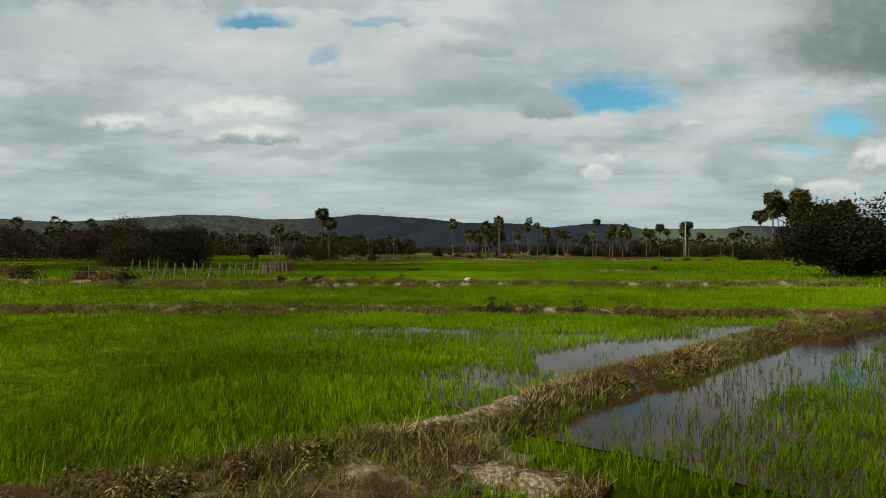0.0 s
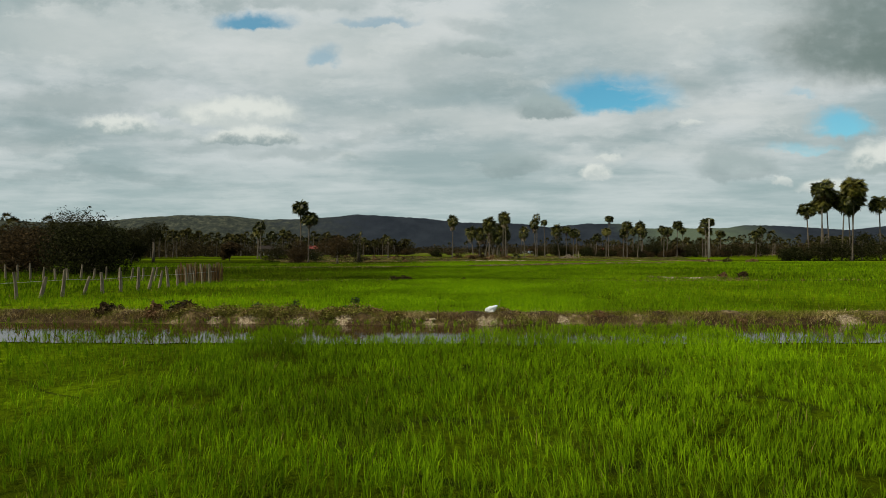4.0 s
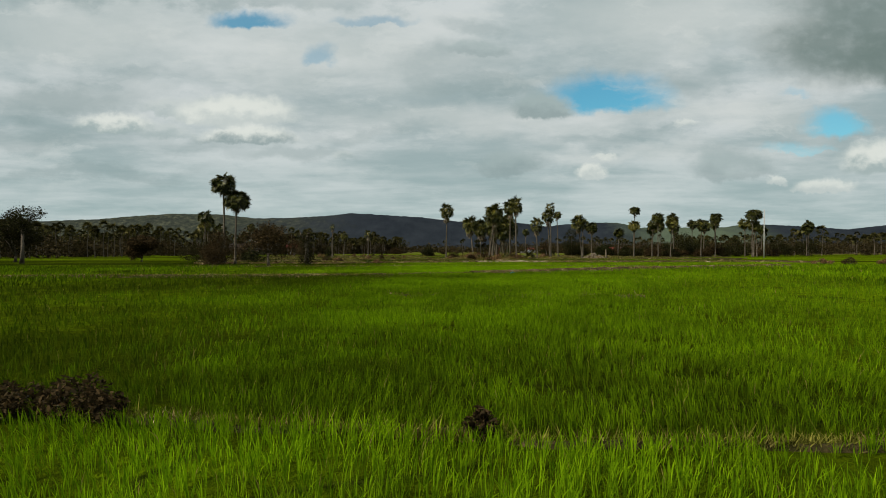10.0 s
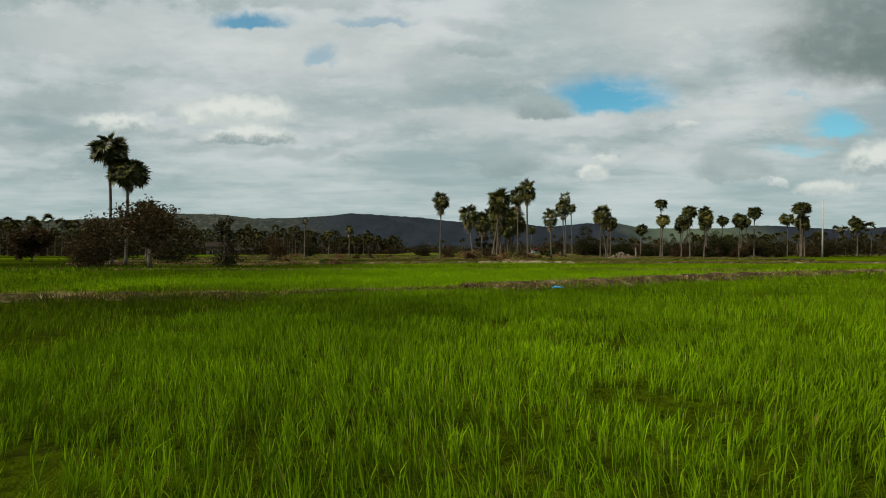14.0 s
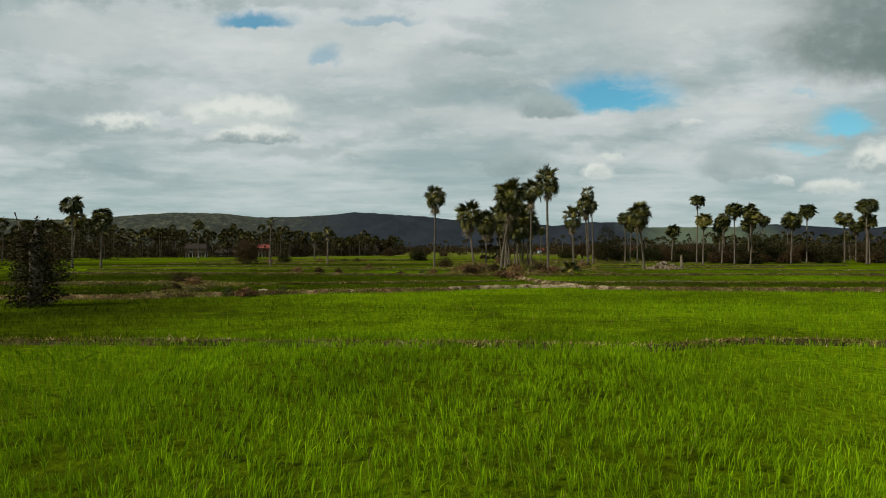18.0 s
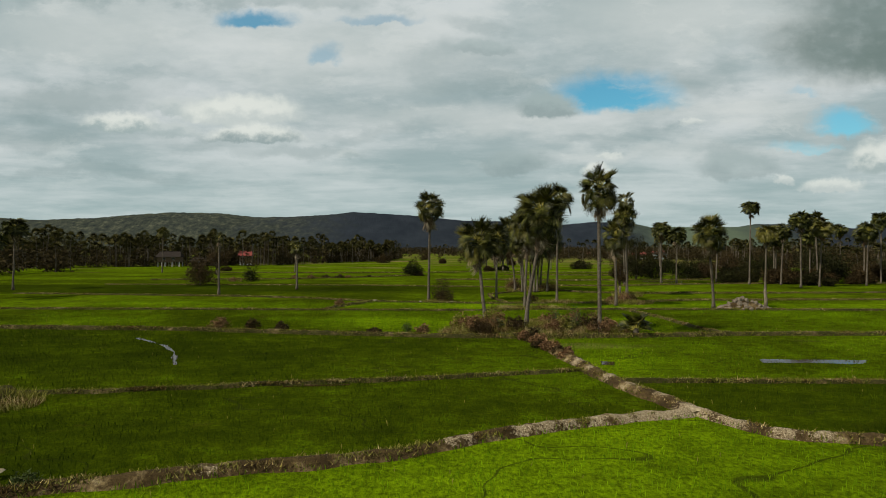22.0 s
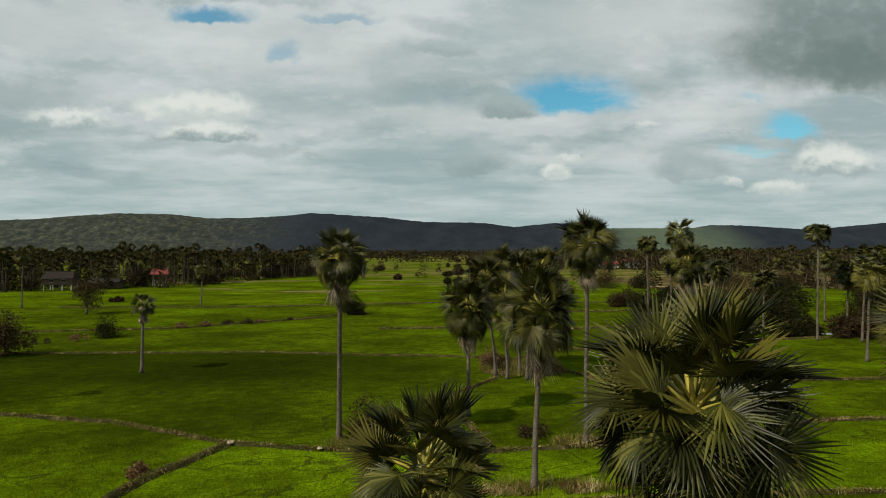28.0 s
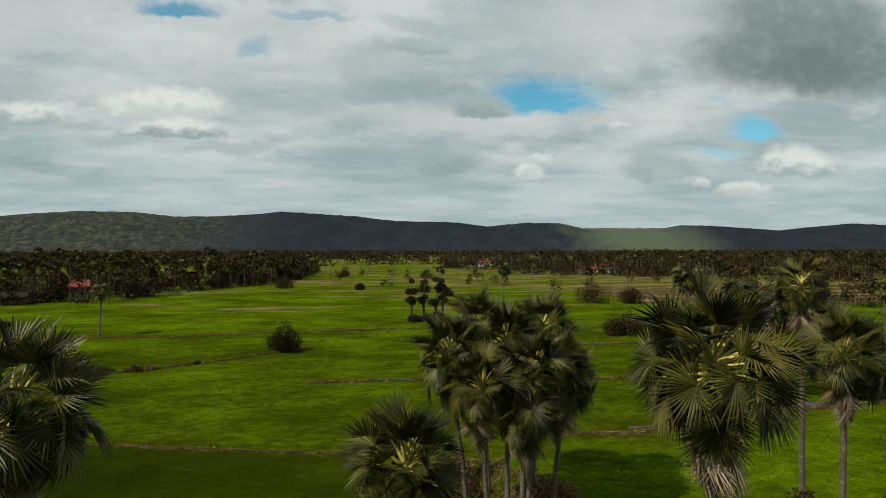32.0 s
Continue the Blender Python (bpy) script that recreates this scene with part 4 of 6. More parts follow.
def leaf_pose(az, el, roll, at=(0, 0, 0), size=1.0):
    d = Vector((math.cos(el) * math.cos(az), math.cos(el) * math.sin(az), math.sin(el)))
    side = Vector((-math.sin(az), math.cos(az), 0))
    m = Matrix((d, side, d.cross(side))).transposed().to_4x4()
    return Matrix.Translation(at) @ m @ Matrix.Rotation(roll, 4, "X") @ Matrix.Scale(size, 4)


def crown_poses(rnd, n):
    L = []
    for i in range(n):
        f = (i + 0.5) / n
        el = math.asin(0.985 - 1.58 * f) + rnd.uniform(-0.2, 0.2)
        L.append((i * 2.39996 + rnd.uniform(-0.3, 0.3), el, rnd.choice((-1, 1)) * rnd.uniform(0.0, 1.15), rnd.uniform(0.80, 1.15)))
    return L


def trunk_mesh(h, lean, r0, seed):
    rnd = random.Random(seed)
    n = max(8, int(h / 0.28))
    pts, rad = [], []
    for i in range(n + 1):
        f = i / n
        bendy = f * f * (3 - 2 * f) if lean.length > 0 else 0
        pts.append(Vector((lean.x * bendy + 0.05 * noise.noise((f * 4, seed, 0)), lean.y * bendy + 0.05 * noise.noise((f * 4, seed, 9)), h * f)))
        swell = 1.0 + 0.75 * math.exp(-f * h / 0.55)
        rad.append(r0 * swell * (1 - 0.22 * f) * rnd.uniform(0.985, 1.015))
    V, F = tube(pts, rad, 10)
    return mesh("trunk", V, F, BARK, smooth=True)


def palm(x, y, h, lean=(0, 0), crown=1.0, n=44, dead=10, detail=2, r0=0.145, seed=0, label="", group=""):
    """a sugar palm: h is the height of the crown's middle"""
    rnd = random.Random(seed * 7 + 3)
    z0 = mound_z(x, y)
    root = holder("sugar_palm", (x, y, z0 - 0.03), label or "tall sugar palm with a round crown of stiff fan leaves", "palm tree", group)
    crown *= 1.07 if detail == 2 else 1.0
    lv = Vector((lean[0], lean[1], 0))
    h = h - z0
    part_of("trunk", trunk_mesh(h - 0.15, lv, r0, seed), root)
    top = Vector((lean[0], lean[1], h - 0.2))
    poses = crown_poses(rnd, int(n * 1.2) if detail == 2 else int(n * 1.45))
    dead = int(dead * 1.6)
    dpos = [(i * 2.4 + rnd.uniform(-.4, .4), rnd.uniform(-1.35, -0.85) if i % 4 else rnd.uniform(-0.9, -0.5), rnd.uniform(-0.9, 0.9), rnd.uniform(0.65, 1.0)) for i in range(dead)]
    if detail == 2:
        for az, el, roll, s in poses:
            k = rnd.choice((0, 0, 3) if el > 0.75 else (0, 1, 3) if el > 0.1 else (1, 1, 2))
            part_of("fan_leaf", LEAVES[k], root, leaf_pose(az, el, roll, top + Vector((0, 0, (0.28 * math.sin(el) - 0.1) * crown)), s * crown))
        for az, el, roll, s in dpos:
            part_of("dead_fan_leaf", DEADS[rnd.randrange(3)], root, leaf_pose(az, el, roll, top - Vector((0, 0, rnd.uniform(0.55, 1.15) * crown)), s * crown), "dry grey-brown hanging fan leaf")
    else:
        fans = FAN_MID if detail == 1 else FAN_FAR
        for nm, L, fs, m in (("crown", poses, fans, LEAF), ("dead_leaves", dpos, FAN_DEAD, DEAD)):
            if not L:
                continue
            Vs, Ts, Ss, n0 = [], [], [], 0
            for az, el, roll, s in L:
                v, t, sl = fs[rnd.randrange(len(fs))]
                M = np.array(leaf_pose(az, el, roll, top - Vector((0, 0, rnd.uniform(0.1, 0.8) if nm != "crown" else 0)), s * crown))
                Vs.append(v @ M[:3, :3].T + M[:3, 3])
                Ts.append(t + n0)
                Ss.append(sl)
                n0 += len(v)
            part_of(nm, tri_mesh(nm, np.concatenate(Vs), np.concatenate(Ts), m, STALK if m is LEAF else DEAD, slots=np.concatenate(Ss)), root,
                    label="" if nm == "crown" else "dry grey-brown hanging fan leaves")
    return root


# the group on the mound and the palms that the path passes
NEAR = "sugar palms among the paddies"
palm(6.7, 179.6, 7.3, (-0.5, 0.6), 1.12, 48, 8, seed=1, label="short leaning sugar palm with a dense round crown", group=NEAR)
palm(9.9, 178.3, 9.3, (1.0, -1.0), 1.30, 58, 10, seed=2, label="broad-crowned sugar palm with drooping yellow stalks", group=NEAR)
palm(15.1, 176.3, 11.0, (-0.2, -0.6), 1.04, 40, 8, seed=3, label="tall straight sugar palm on the earth mound", group=NEAR)
palm(16.9, 203.6, 12.6, (0.1, 0.1), 1.24, 46, 28, seed=4, label="tall sugar palm with a grey skirt of dead leaves", group=NEAR)
palm(12.1, 196.6, 9.0, (0.4, 0.3), 1.40, 56, 12, seed=5, group=NEAR)
palm(10.1, 210.0, 7.8, (0.1, 0.7), 1.38, 48, 14, seed=6, group=NEAR)
palm(1.3, 205.4, 11.8, (0.2, -1.0), 1.20, 48, 20, r0=0.16, seed=7, label="tall slender sugar palm standing alone on a bund", group=NEAR)
palm(33.1, 197.6, 8.5, (-1.2, -1.6), 1.16, 46, 14, seed=8, group=NEAR)
palm(28.4, 213.6, 11.0, (-0.6, -0.9), 1.14, 44, 20, seed=9, group=NEAR)
palm(29.4, 217.2, 13.5, (-0.1, -0.1), 0.92, 26, 26, seed=10, group=NEAR)
palm(23.0, 199.9, 8.1, (-0.2, -0.4), 1.12, 44, 14, seed=11, label="sugar palm with many dry leaves under its crown", group=NEAR)
palm(-20.9, 227.8, 6.9, (0, 0.3), 0.80, 24, 24, r0=0.15, seed=12, label="stunted sugar palm with a ragged grey leaf skirt", group=NEAR)
palm(-28.8, 215.4, 8.3, (0.1, 0), 0.55, 18, 14, r0=0.15, seed=13, label="thin sugar palm with a small half-dead crown", group=NEAR)
for k, (dx, dy, h, lx, ly) in enumerate(((-2.3, -1.2, 9.4, -0.9, -0.4), (-0.6, 1.4, 10.3, -0.5, 0.6), (1.0, -2.2, 8.7, 0.2, -0.8), (1.9, 0.4, 10.4, 0.6, 0.2), (0.2, -0.4, 9.8, 0, 0.1), (-1.4, -2.8, 7.9, -0.3, -0.5), (2.6, -1.6, 8.2, 0.5, -0.3), (0.4, -3.2, 7.0, 0.1, -0.3))):
    palm(16.4 + dx, 225.0 + dy, h, (lx, ly), 1.42, 44, 10, seed=20 + k, label="sugar palm in a tight clump with merged crowns", group="clump of palms")
palm(35.6, 239.2, 12.9, (-0.4, -0.6), 0.95, 36, 12, detail=1, seed=30, group=NEAR)
MID = "sugar palms in the middle distance"
for k, (x, y, h, cr, n, dd) in enumerate((
        (59.8, 242.5, 14.4, 0.82, 34, 6), (45.0, 247.0, 10.6, 0.9, 34, 12), (47.2, 245.0, 9.3, 0.95, 32, 14), (64.8, 241.0, 9.9, 0.85, 30, 10),
        (64.0, 233.5, 11.6, 0.95, 34, 10), (68.4, 235.5, 10.2, 0.9, 32, 8), (71.5, 241.0, 11.8, 0.9, 34, 8), (79.0, 239.0, 10.0, 0.9, 32, 8), (86.5, 245.8, 12.1, 0.95, 36, 4),
        (92.0, 234.0, 12.6, 0.95, 36, 8), (95.5, 238.0, 12.9, 0.95, 36, 8), (93.5, 236.0, 9.5, 0.9, 34, 8), (55.0, 228.0, 9.2, 0.85, 30, 10),
        (-58.0, 204.5, 10.4, 0.9, 30, 6), (-60.0, 207.5, 8.2, 0.8, 26, 6), (-66.0, 226.0, 10.1, 0.95, 34, 8), (-56.0, 209.0, 7.6, 0.8, 26, 4),
        (-29.9, 141.5, 11.3, 0.82, 40, 10), (-28.3, 141.1, 9.1, 0.84, 40, 14),
        (80.5, 150.0, 15.6, 1.1, 40, 12), (82.0, 151.5, 12.6, 1.1, 40, 12), (85.2, 150.5, 13.0, 1.1, 40, 12), (88.0, 151.8, 12.2, 1.1, 40, 12), (79.0, 152.0, 11.4, 0.95, 36, 10), (83.5, 152.0, 14.2, 1.2, 44, 12), (86.8, 149.5, 16.0, 1.2, 44, 12), (89.5, 153.0, 13.6, 1.2, 44, 12), (94.0, 151.0, 12.5, 1.0, 38, 8),
        (98.5, 149.0, 13.4, 1.0, 38, 8), (-78.0, 300.0, 11.5, 0.9, 30, 6), (-40.0, 300.0, 8.0, 0.8, 26, 8), (38.0, 330.0, 10.5, 0.85, 28, 8),
        (113.0, 268.0, 9.5, 0.95, 32, 6), (121.0, 255.0, 9.0, 0.95, 32, 6), (132.0, 272.0, 11.0, 0.95, 32, 6), (104.0, 284.0, 11.6, 0.9, 30, 6),
        (75.0, 262.0, 10.4, 0.9, 32, 8), (66.5, 246.0, 8.6, 0.9, 32, 10), (74.0, 247.5, 9.2, 0.95, 34, 10), (82.0, 244.0, 9.6, 0.95, 34, 10), (57.0, 250.0, 7.8, 0.85, 30, 10), (98.0, 250.0, 10.6, 0.95, 34, 8), (90.0, 272.0, 11.4, 0.9, 32, 8), (55.0, 276.0, 10.0, 0.9, 32, 8))):
    palm(x, y, h, (random.uniform(-.5, .5), random.uniform(-.5, .5)), cr * 1.42, n, dd, detail=1, seed=40 + k, group=MID)


def low_palm(x, y, s, seed):
    root = holder("young_palm", (x, y, mound_z(x, y) - 0.02), "low stemless young palm with fan leaves at the ground", "palm shrub")
    rnd = random.Random(seed)
    for i in range(20):
        part_of("fan_leaf", LEAVES[rnd.randrange(4)], root, leaf_pose(i * 2.4, rnd.uniform(0.15, 1.4), rnd.uniform(-.7, .7), (0, 0, 0.35 * s), s * rnd.uniform(0.8, 1.1)))
    part_of("trunk", trunk_mesh(0.6 * s, Vector((0, 0, 0)), 0.16, seed), root)


low_palm(17.7, 175.9, 1.0, 5)
low_palm(12.9, 176.2, 0.5, 6)
low_palm(7.5, 176.8, 0.45, 7)

# ---------------------------------------------------------------- broadleaf trees and bushes


def leaf_cloud(rnd, lobes, count, size):
    """small two-triangle leaf sprays on and in uneven lobes"""
    V, T = [], []
    wts = [l[3] ** 2 for l in lobes]
    for i in range(count):
        cx, cy, cz, r, fl = rnd.choices(lobes, wts)[0]
        d = Vector((rnd.gauss(0, 1), rnd.gauss(0, 1), rnd.gauss(0, 1))).normalized()
        rr = r * (rnd.uniform(0.2, 1.0) ** 0.5 if rnd.random() < 0.92 else rnd.uniform(1.0, 1.2)) * (1 + 0.35 * noise.noise((d.x * 2.2 + cx, d.y * 2.2 + cy, d.z * 2.2 + cz)))
        p = Vector((cx + d.x * rr, cy + d.y * rr, max(0.05, cz + d.z * rr * fl)))
        a = Vector((rnd.gauss(0, 1), rnd.gauss(0, 1), rnd.gauss(0, 0.7))).normalized()
        b = a.cross(Vector((rnd.gauss(0, 1), rnd.gauss(0, 1), rnd.gauss(0, 1)))).normalized()
        s = size * rnd.uniform(0.6, 1.4)
        n = len(V)
        V += [p - a * s, p + b * s * 0.42, p + a * s, p - b * s * 0.42]
        T += [(n, n + 1, n + 2), (n, n + 2, n + 3)]
    return np.array(V), np.array(T)


def tree(x, y, w, h, name="tree", label="", category="tree", material=None, count=1800, size=0.17, trunk=0.35, seed=0, group="", lobes=7):
    """a broadleaf tree or bush w wide and h high; trunk: share of h below the crown"""
    rnd = random.Random(seed + 11)
    root = holder(name, (x, y, mound_z(x, y) - 0.03), label or "dark broadleaf tree with an uneven crown", category, group)
    tops = []
    for i in range(lobes):
        a = i * 2.4 + rnd.uniform(-.4, .4)
        rr = w * 0.5 * rnd.uniform(0.25, 0.72) if i else 0
        r = min(w, h * 1.2) * (rnd.uniform(0.20, 0.34) if trunk > 0.1 else rnd.uniform(0.26, 0.42))
        cz = h * (trunk + (1 - trunk) * rnd.uniform(0.25, 0.75)) if i else h - r * 0.9
        if trunk <= 0.1 and i:
            cz = r * 0.6 + max(0, h - 1.5 * r) * rnd.uniform(0, 0.8) * (1 - 0.8 * rr / (w * 0.5))
        tops.append((math.cos(a) * rr, math.sin(a) * rr, min(cz, h - r * 0.7), r, rnd.uniform(0.7, 1.0)))
    tr = 0.022 * h + 0.03
    lo = Vector((0, 0, 0))
    fork = Vector((rnd.uniform(-.1, .1) * w * 0.3, rnd.uniform(-.1, .1) * w * 0.3, h * max(trunk, 0.12)))
    part_of("trunk", mesh("trunk", *tube([lo, lo.lerp(fork, 0.5) + Vector((rnd.uniform(-.05, .05), rnd.uniform(-.05, .05), 0)), fork], [tr * 1.5, tr, tr * 0.9], 8), BARK, smooth=True), root)
    for cx, cy, cz, r, fl in tops[:5]:
        e = Vector((cx, cy, cz))
        m = fork.lerp(e, 0.5) + Vector((0, 0, 0.06 * h))
        part_of("limb", mesh("limb", *tube([fork, m, e], [tr * 0.7, tr * 0.45, tr * 0.15], 5), BARK, smooth=True), root)
    part_of("crown", tri_mesh("crown", *leaf_cloud(rnd, tops, int(count * (2.6 if size > 0.2 else 1.7)) if count < 9000 else count, size * (1 if count >= 9000 else 0.78 if size > 0.2 else 0.85)), material or GREEN), root)
    return root


WOODS = "trees round the paddies"
tree(-20.2, 129.5, 8.6, 5.4, label="spreading tree with sparse brown leaves over rice", material=BROWNISH, count=2600, size=0.16, trunk=0.30, seed=1)
ivy = holder("ivy_stump", (-17.8, 138.6, -0.03), "dead tree stump thickly overgrown with dark creeper", "stump")
part_of("trunk", mesh("trunk", *tube([(0, 0, 0), (0.1, 0, 1.6), (-0.1, 0.1, 3.2), (0.3, 0, 4.4)], [0.38, 0.3, 0.24, 0.1], 9), BARK, smooth=True), ivy)
part_of("limb", mesh("limb", *tube([(-0.1, 0.1, 3.0), (-0.7, 0, 4.0), (-1.1, 0.1, 4.9)], [0.14, 0.1, 0.04], 6), BARK, smooth=True), ivy)
part_of("creeper", tri_mesh("creeper", *leaf_cloud(random.Random(77), [(0, 0, 0.6, 1.2, 0.8), (0.2, 0, 1.7, 0.75, 1.0), (0, 0, 2.8, 0.8, 1.0), (-0.4, 0, 3.6, 0.7, 0.9), (0.4, 0, 4.2, 0.45, 0.9)], 1800, 0.12), GREEN), ivy)
tree(-29.6, 138.2, 4.6, 4.9, "thicket", "dark brown thicket at the foot of two palms", "bush", BROWNISH, 3600, 0.14, 0.04, 21)
tree(-34.0, 78.0, 8.4, 6.0, material=GREEN, count=14000, size=0.13, trunk=0.05, seed=22, label="dense dark tree beside the stake fence")
tree(-43.0, 82.0, 7.0, 5.0, material=BROWNISH, count=9000, size=0.14, trunk=0.06, seed=23, label="brownish dense tree behind the fence")
tree(-64.0, 149.6, 6.0, 9.0, material=GREEN, count=1500, size=0.18, trunk=0.5, seed=24, label="thin tree with pale trunk and sparse crown")
tree(-40.0, 160.0, 8, 4.2, "thicket", "dark thicket of scrub under tall palms", "bush", GREEN, 2200, 0.17, 0.05, 2)
tree(-35.0, 163.5, 6, 3.6, "thicket", "dark thicket of scrub under tall palms", "bush", BROWNISH, 1500, 0.17, 0.05, 3)
tree(-31.5, 158.0, 5, 3.0, "thicket", "dark thicket of scrub under tall palms", "bush", GREEN, 1200, 0.17, 0.05, 4)
tree(31.6, 50.5, 11, 6.4, material=GREEN, count=17000, size=0.15, trunk=0.16, seed=5, label="large dark dense tree beside the paddy")
tree(37.5, 53.0, 9, 6.7, material=GREEN, count=15000, size=0.15, trunk=0.06, seed=6, label="large dark dense tree beside the paddy")
tree(41.5, 52.0, 9, 5.2, material=GREEN, count=11000, size=0.16, trunk=0.06, seed=7, label="large dark dense tree beside the paddy")
tree(51.5, 70.0, 10, 6.2, material=BROWNISH, count=2600, size=0.2, trunk=0.08, seed=8)
tree(52.5, 84.0, 9, 4.4, "thicket", "dark scrub thicket at the paddy's edge", "bush", GREEN, 2600, 0.2, 0.03, 10)
tree(55.5, 80.0, 9, 4.4, "thicket", "dark scrub thicket at the paddy's edge", "bush", GREEN, 2200, 0.2, 0.03, 9)
for k, (x, y, w, h, mt) in enumerate(((82, 149, 9, 5.4, GREEN), (90, 151, 10, 6.4, GREEN), (98, 148, 9, 5.6, BROWNISH), (76, 152, 6, 3.6, GREEN))):
    tree(x, y, w, h, "thicket", "dark scrub thicket under a stand of palms", "bush", mt, 2200, 0.22, 0.03, 60 + k)
for k, (x, y, w, h, mt) in enumerate(((-71, 131, 15, 10.4, GREEN), (-64, 133, 9, 7.6, GREEN), (-73.5, 121, 10, 7.4, BROWNISH), (-83, 160, 11, 8.6, GREEN), (-74, 162, 9, 8.4, GREEN), (-60.5, 134, 8, 5.0, GREEN),
                                      (-93, 150, 11, 7.4, GREEN), (-104, 140, 12, 8.0, BROWNISH), (-52, 162, 7, 4.5, BROWNISH))):
    tree(x, y, w, h, material=mt, count=2600, size=0.24, trunk=0.12, seed=70 + k, group=WOODS)
tree(3.1, 204.9, 2.6, 2.9, "bush", "rounded dark bush beside a slender palm's foot", "bush", BROWNISH, 1500, 0.11, 0.05, 12)
tree(-41.5, 239.0, 5.0, 5.6, "bush", "tall dense brownish bush on a bund", "bush", BROWNISH, 2600, 0.17, 0.04, 13)
tree(-36.6, 252.5, 3.4, 3.6, "bush", "small leafy bush on a weedy bund", "bush", GREEN, 1200, 0.15, 0.1, 14)
tree(-56.5, 285.0, 6.5, 6.4, label="small tree with dry ivy on its trunk", material=BROWNISH, count=1600, size=0.2, trunk=0.2, seed=15)
tree(-3.4, 279.9, 4.6, 1.3, "brush", "low dry scrub beside a dark bush", "bush", BROWNISH, 900, 0.12, 0.03, 161)
tree(-5.2, 280.5, 4.2, 4.3, "bush", "dense dark bush standing alone in the paddy", "bush", GREEN, 2800, 0.17, 0.02, 16)
tree(27.8, 214.9, 2.8, 4.6, label="small sapling with large leaves on the ditch bank", material=BROWNISH, count=1400, size=0.13, trunk=0.30, seed=17)
tree(43.9, 259.0, 6.6, 9.4, "tree", "dark upright leafy tree beside a bund", "tree", GREEN, 3600, 0.2, 0.08, 18)
tree(48.0, 261.0, 5.0, 4.6, "thicket", "dark thicket at a tree's foot", "bush", GREEN, 1500, 0.2, 0.04, 19)
for k, (x, y, w, h, mt) in enumerate(((57, 264, 7, 5.0, GREEN), (62, 268, 6, 3.6, BROWNISH), (79, 292, 9, 6.4, BROWNISH), (87, 288, 8, 5.2, GREEN), (74, 296, 7, 4.6, GREEN), (83, 261, 9, 8.6, GREEN), (90, 265, 8, 7.2, GREEN),
                                      (97, 276, 9, 6.4, BROWNISH), (68, 352, 8, 6.5, BROWNISH), (78, 349, 7, 5.0, GREEN), (101, 338, 9, 6.0, BROWNISH), (112, 330, 8, 5.0, GREEN), (124, 346, 9, 6.5, BROWNISH))):
    tree(x, y, w, h, "thicket", "dark scrub thicket between paddies and fallow land", "bush", mt, 1900, 0.21, 0.04, 120 + k)
for k, (x, dy, h) in enumerate(((15.5, 0, 9.0), (18.2, 2, 10.2), (20.6, -1, 9.4), (22.4, 3, 10.8))):
    tree(x, 316 + dy, 2.7, h, label="thin upright tree in the middle of the paddies", material=(GREEN, BROWNISH)[k % 2], count=1100, size=0.21, trunk=0.14, lobes=9, seed=80 + k, group="row of thin trees")
for k, (x, y, w, h, mt) in enumerate(((68, 246, 9, 4.4, BROWNISH), (78, 249, 10, 5.0, GREEN), (88, 250, 9, 4.2, BROWNISH), (60, 252, 6, 3.2, GREEN), (98, 256, 12, 6.2, GREEN),
                                      (110, 252, 10, 6.0, GREEN), (72, 268, 8, 3.6, GREEN), (52, 290, 9, 4.0, BROWNISH), (66, 300, 8, 4.2, GREEN), (84, 292, 10, 5.4, GREEN), (126, 262, 12, 7.0, GREEN),
                                      (48, 330, 7, 3.5, GREEN), (-64.5, 314, 5, 1.3, BROWNISH), (-29, 428, 5.6, 4.6, BROWNISH), (1.1, 414, 3, 2.7, BROWNISH), (-11, 519, 6, 6.2, BROWNISH), (30, 380, 4, 3.0, BROWNISH), (16, 314, 4, 1.6, BROWNISH), (21, 317, 5, 1.8, GREEN))):
    tree(x, y, w, h, "thicket", "dark scrub thicket along a paddy edge", "bush", mt, 1500, 0.26, 0.04, 90 + k)

for k, (x, y, w, h) in enumerate(((62, 248, 6, 8.5), (66.5, 244.5, 7, 7.5), (70, 239, 7, 8.2), (74, 246, 8, 9.0), (57.5, 246, 4, 6.2), (81, 243, 9, 8.0), (92, 247, 9, 8.4), (103, 246, 10, 9.0))):
    tree(x, y, w, h * 0.34, "thicket", "dark thicket under palms east of the paddies", "bush", (GREEN, BROWNISH)[k % 2], 2200, 0.2, 0.05, 120 + k)

# brush on the mound, round the clump and along the bunds


def brush(x, y, w, h, material, label, seed, count=500, size=0.10):
    tree(x, y, w, h, "brush", label, "bush", material, count, size, 0.05, seed, lobes=5)


for k in range(24):
    a, r = random.uniform(0, 6.28), random.uniform(0.25, 0.95) ** 0.5
    x, y = MOUND[0] + math.cos(a) * r * MOUND[2], MOUND[1] + math.sin(a) * r * MOUND[3]
    if min(math.hypot(x - 6.7, y - 179.6), math.hypot(x - 9.9, y - 178.3)) > 0.6:
        brush(x, y, random.uniform(1.2, 2.6), random.uniform(0.5, 1.4), (RUSSET, DRY, RUSSET, BROWNISH)[k % 4], "low russet and straw-coloured brush on the earth mound", 200 + k)
for k in range(11):
    # russet scrub running down the bund from the mound
    f = k / 10
    brush(9.3 + 1.6 * f + random.uniform(-.35, .35), 174.6 - 8.0 * f, random.uniform(0.9, 1.5) * (1.1 - 0.4 * f), random.uniform(0.6, 1.1) * (1.1 - 0.5 * f), (RUSSET, RUSSET, BROWNISH)[k % 3], "dry russet scrub along a bund below the mound", 700 + k)
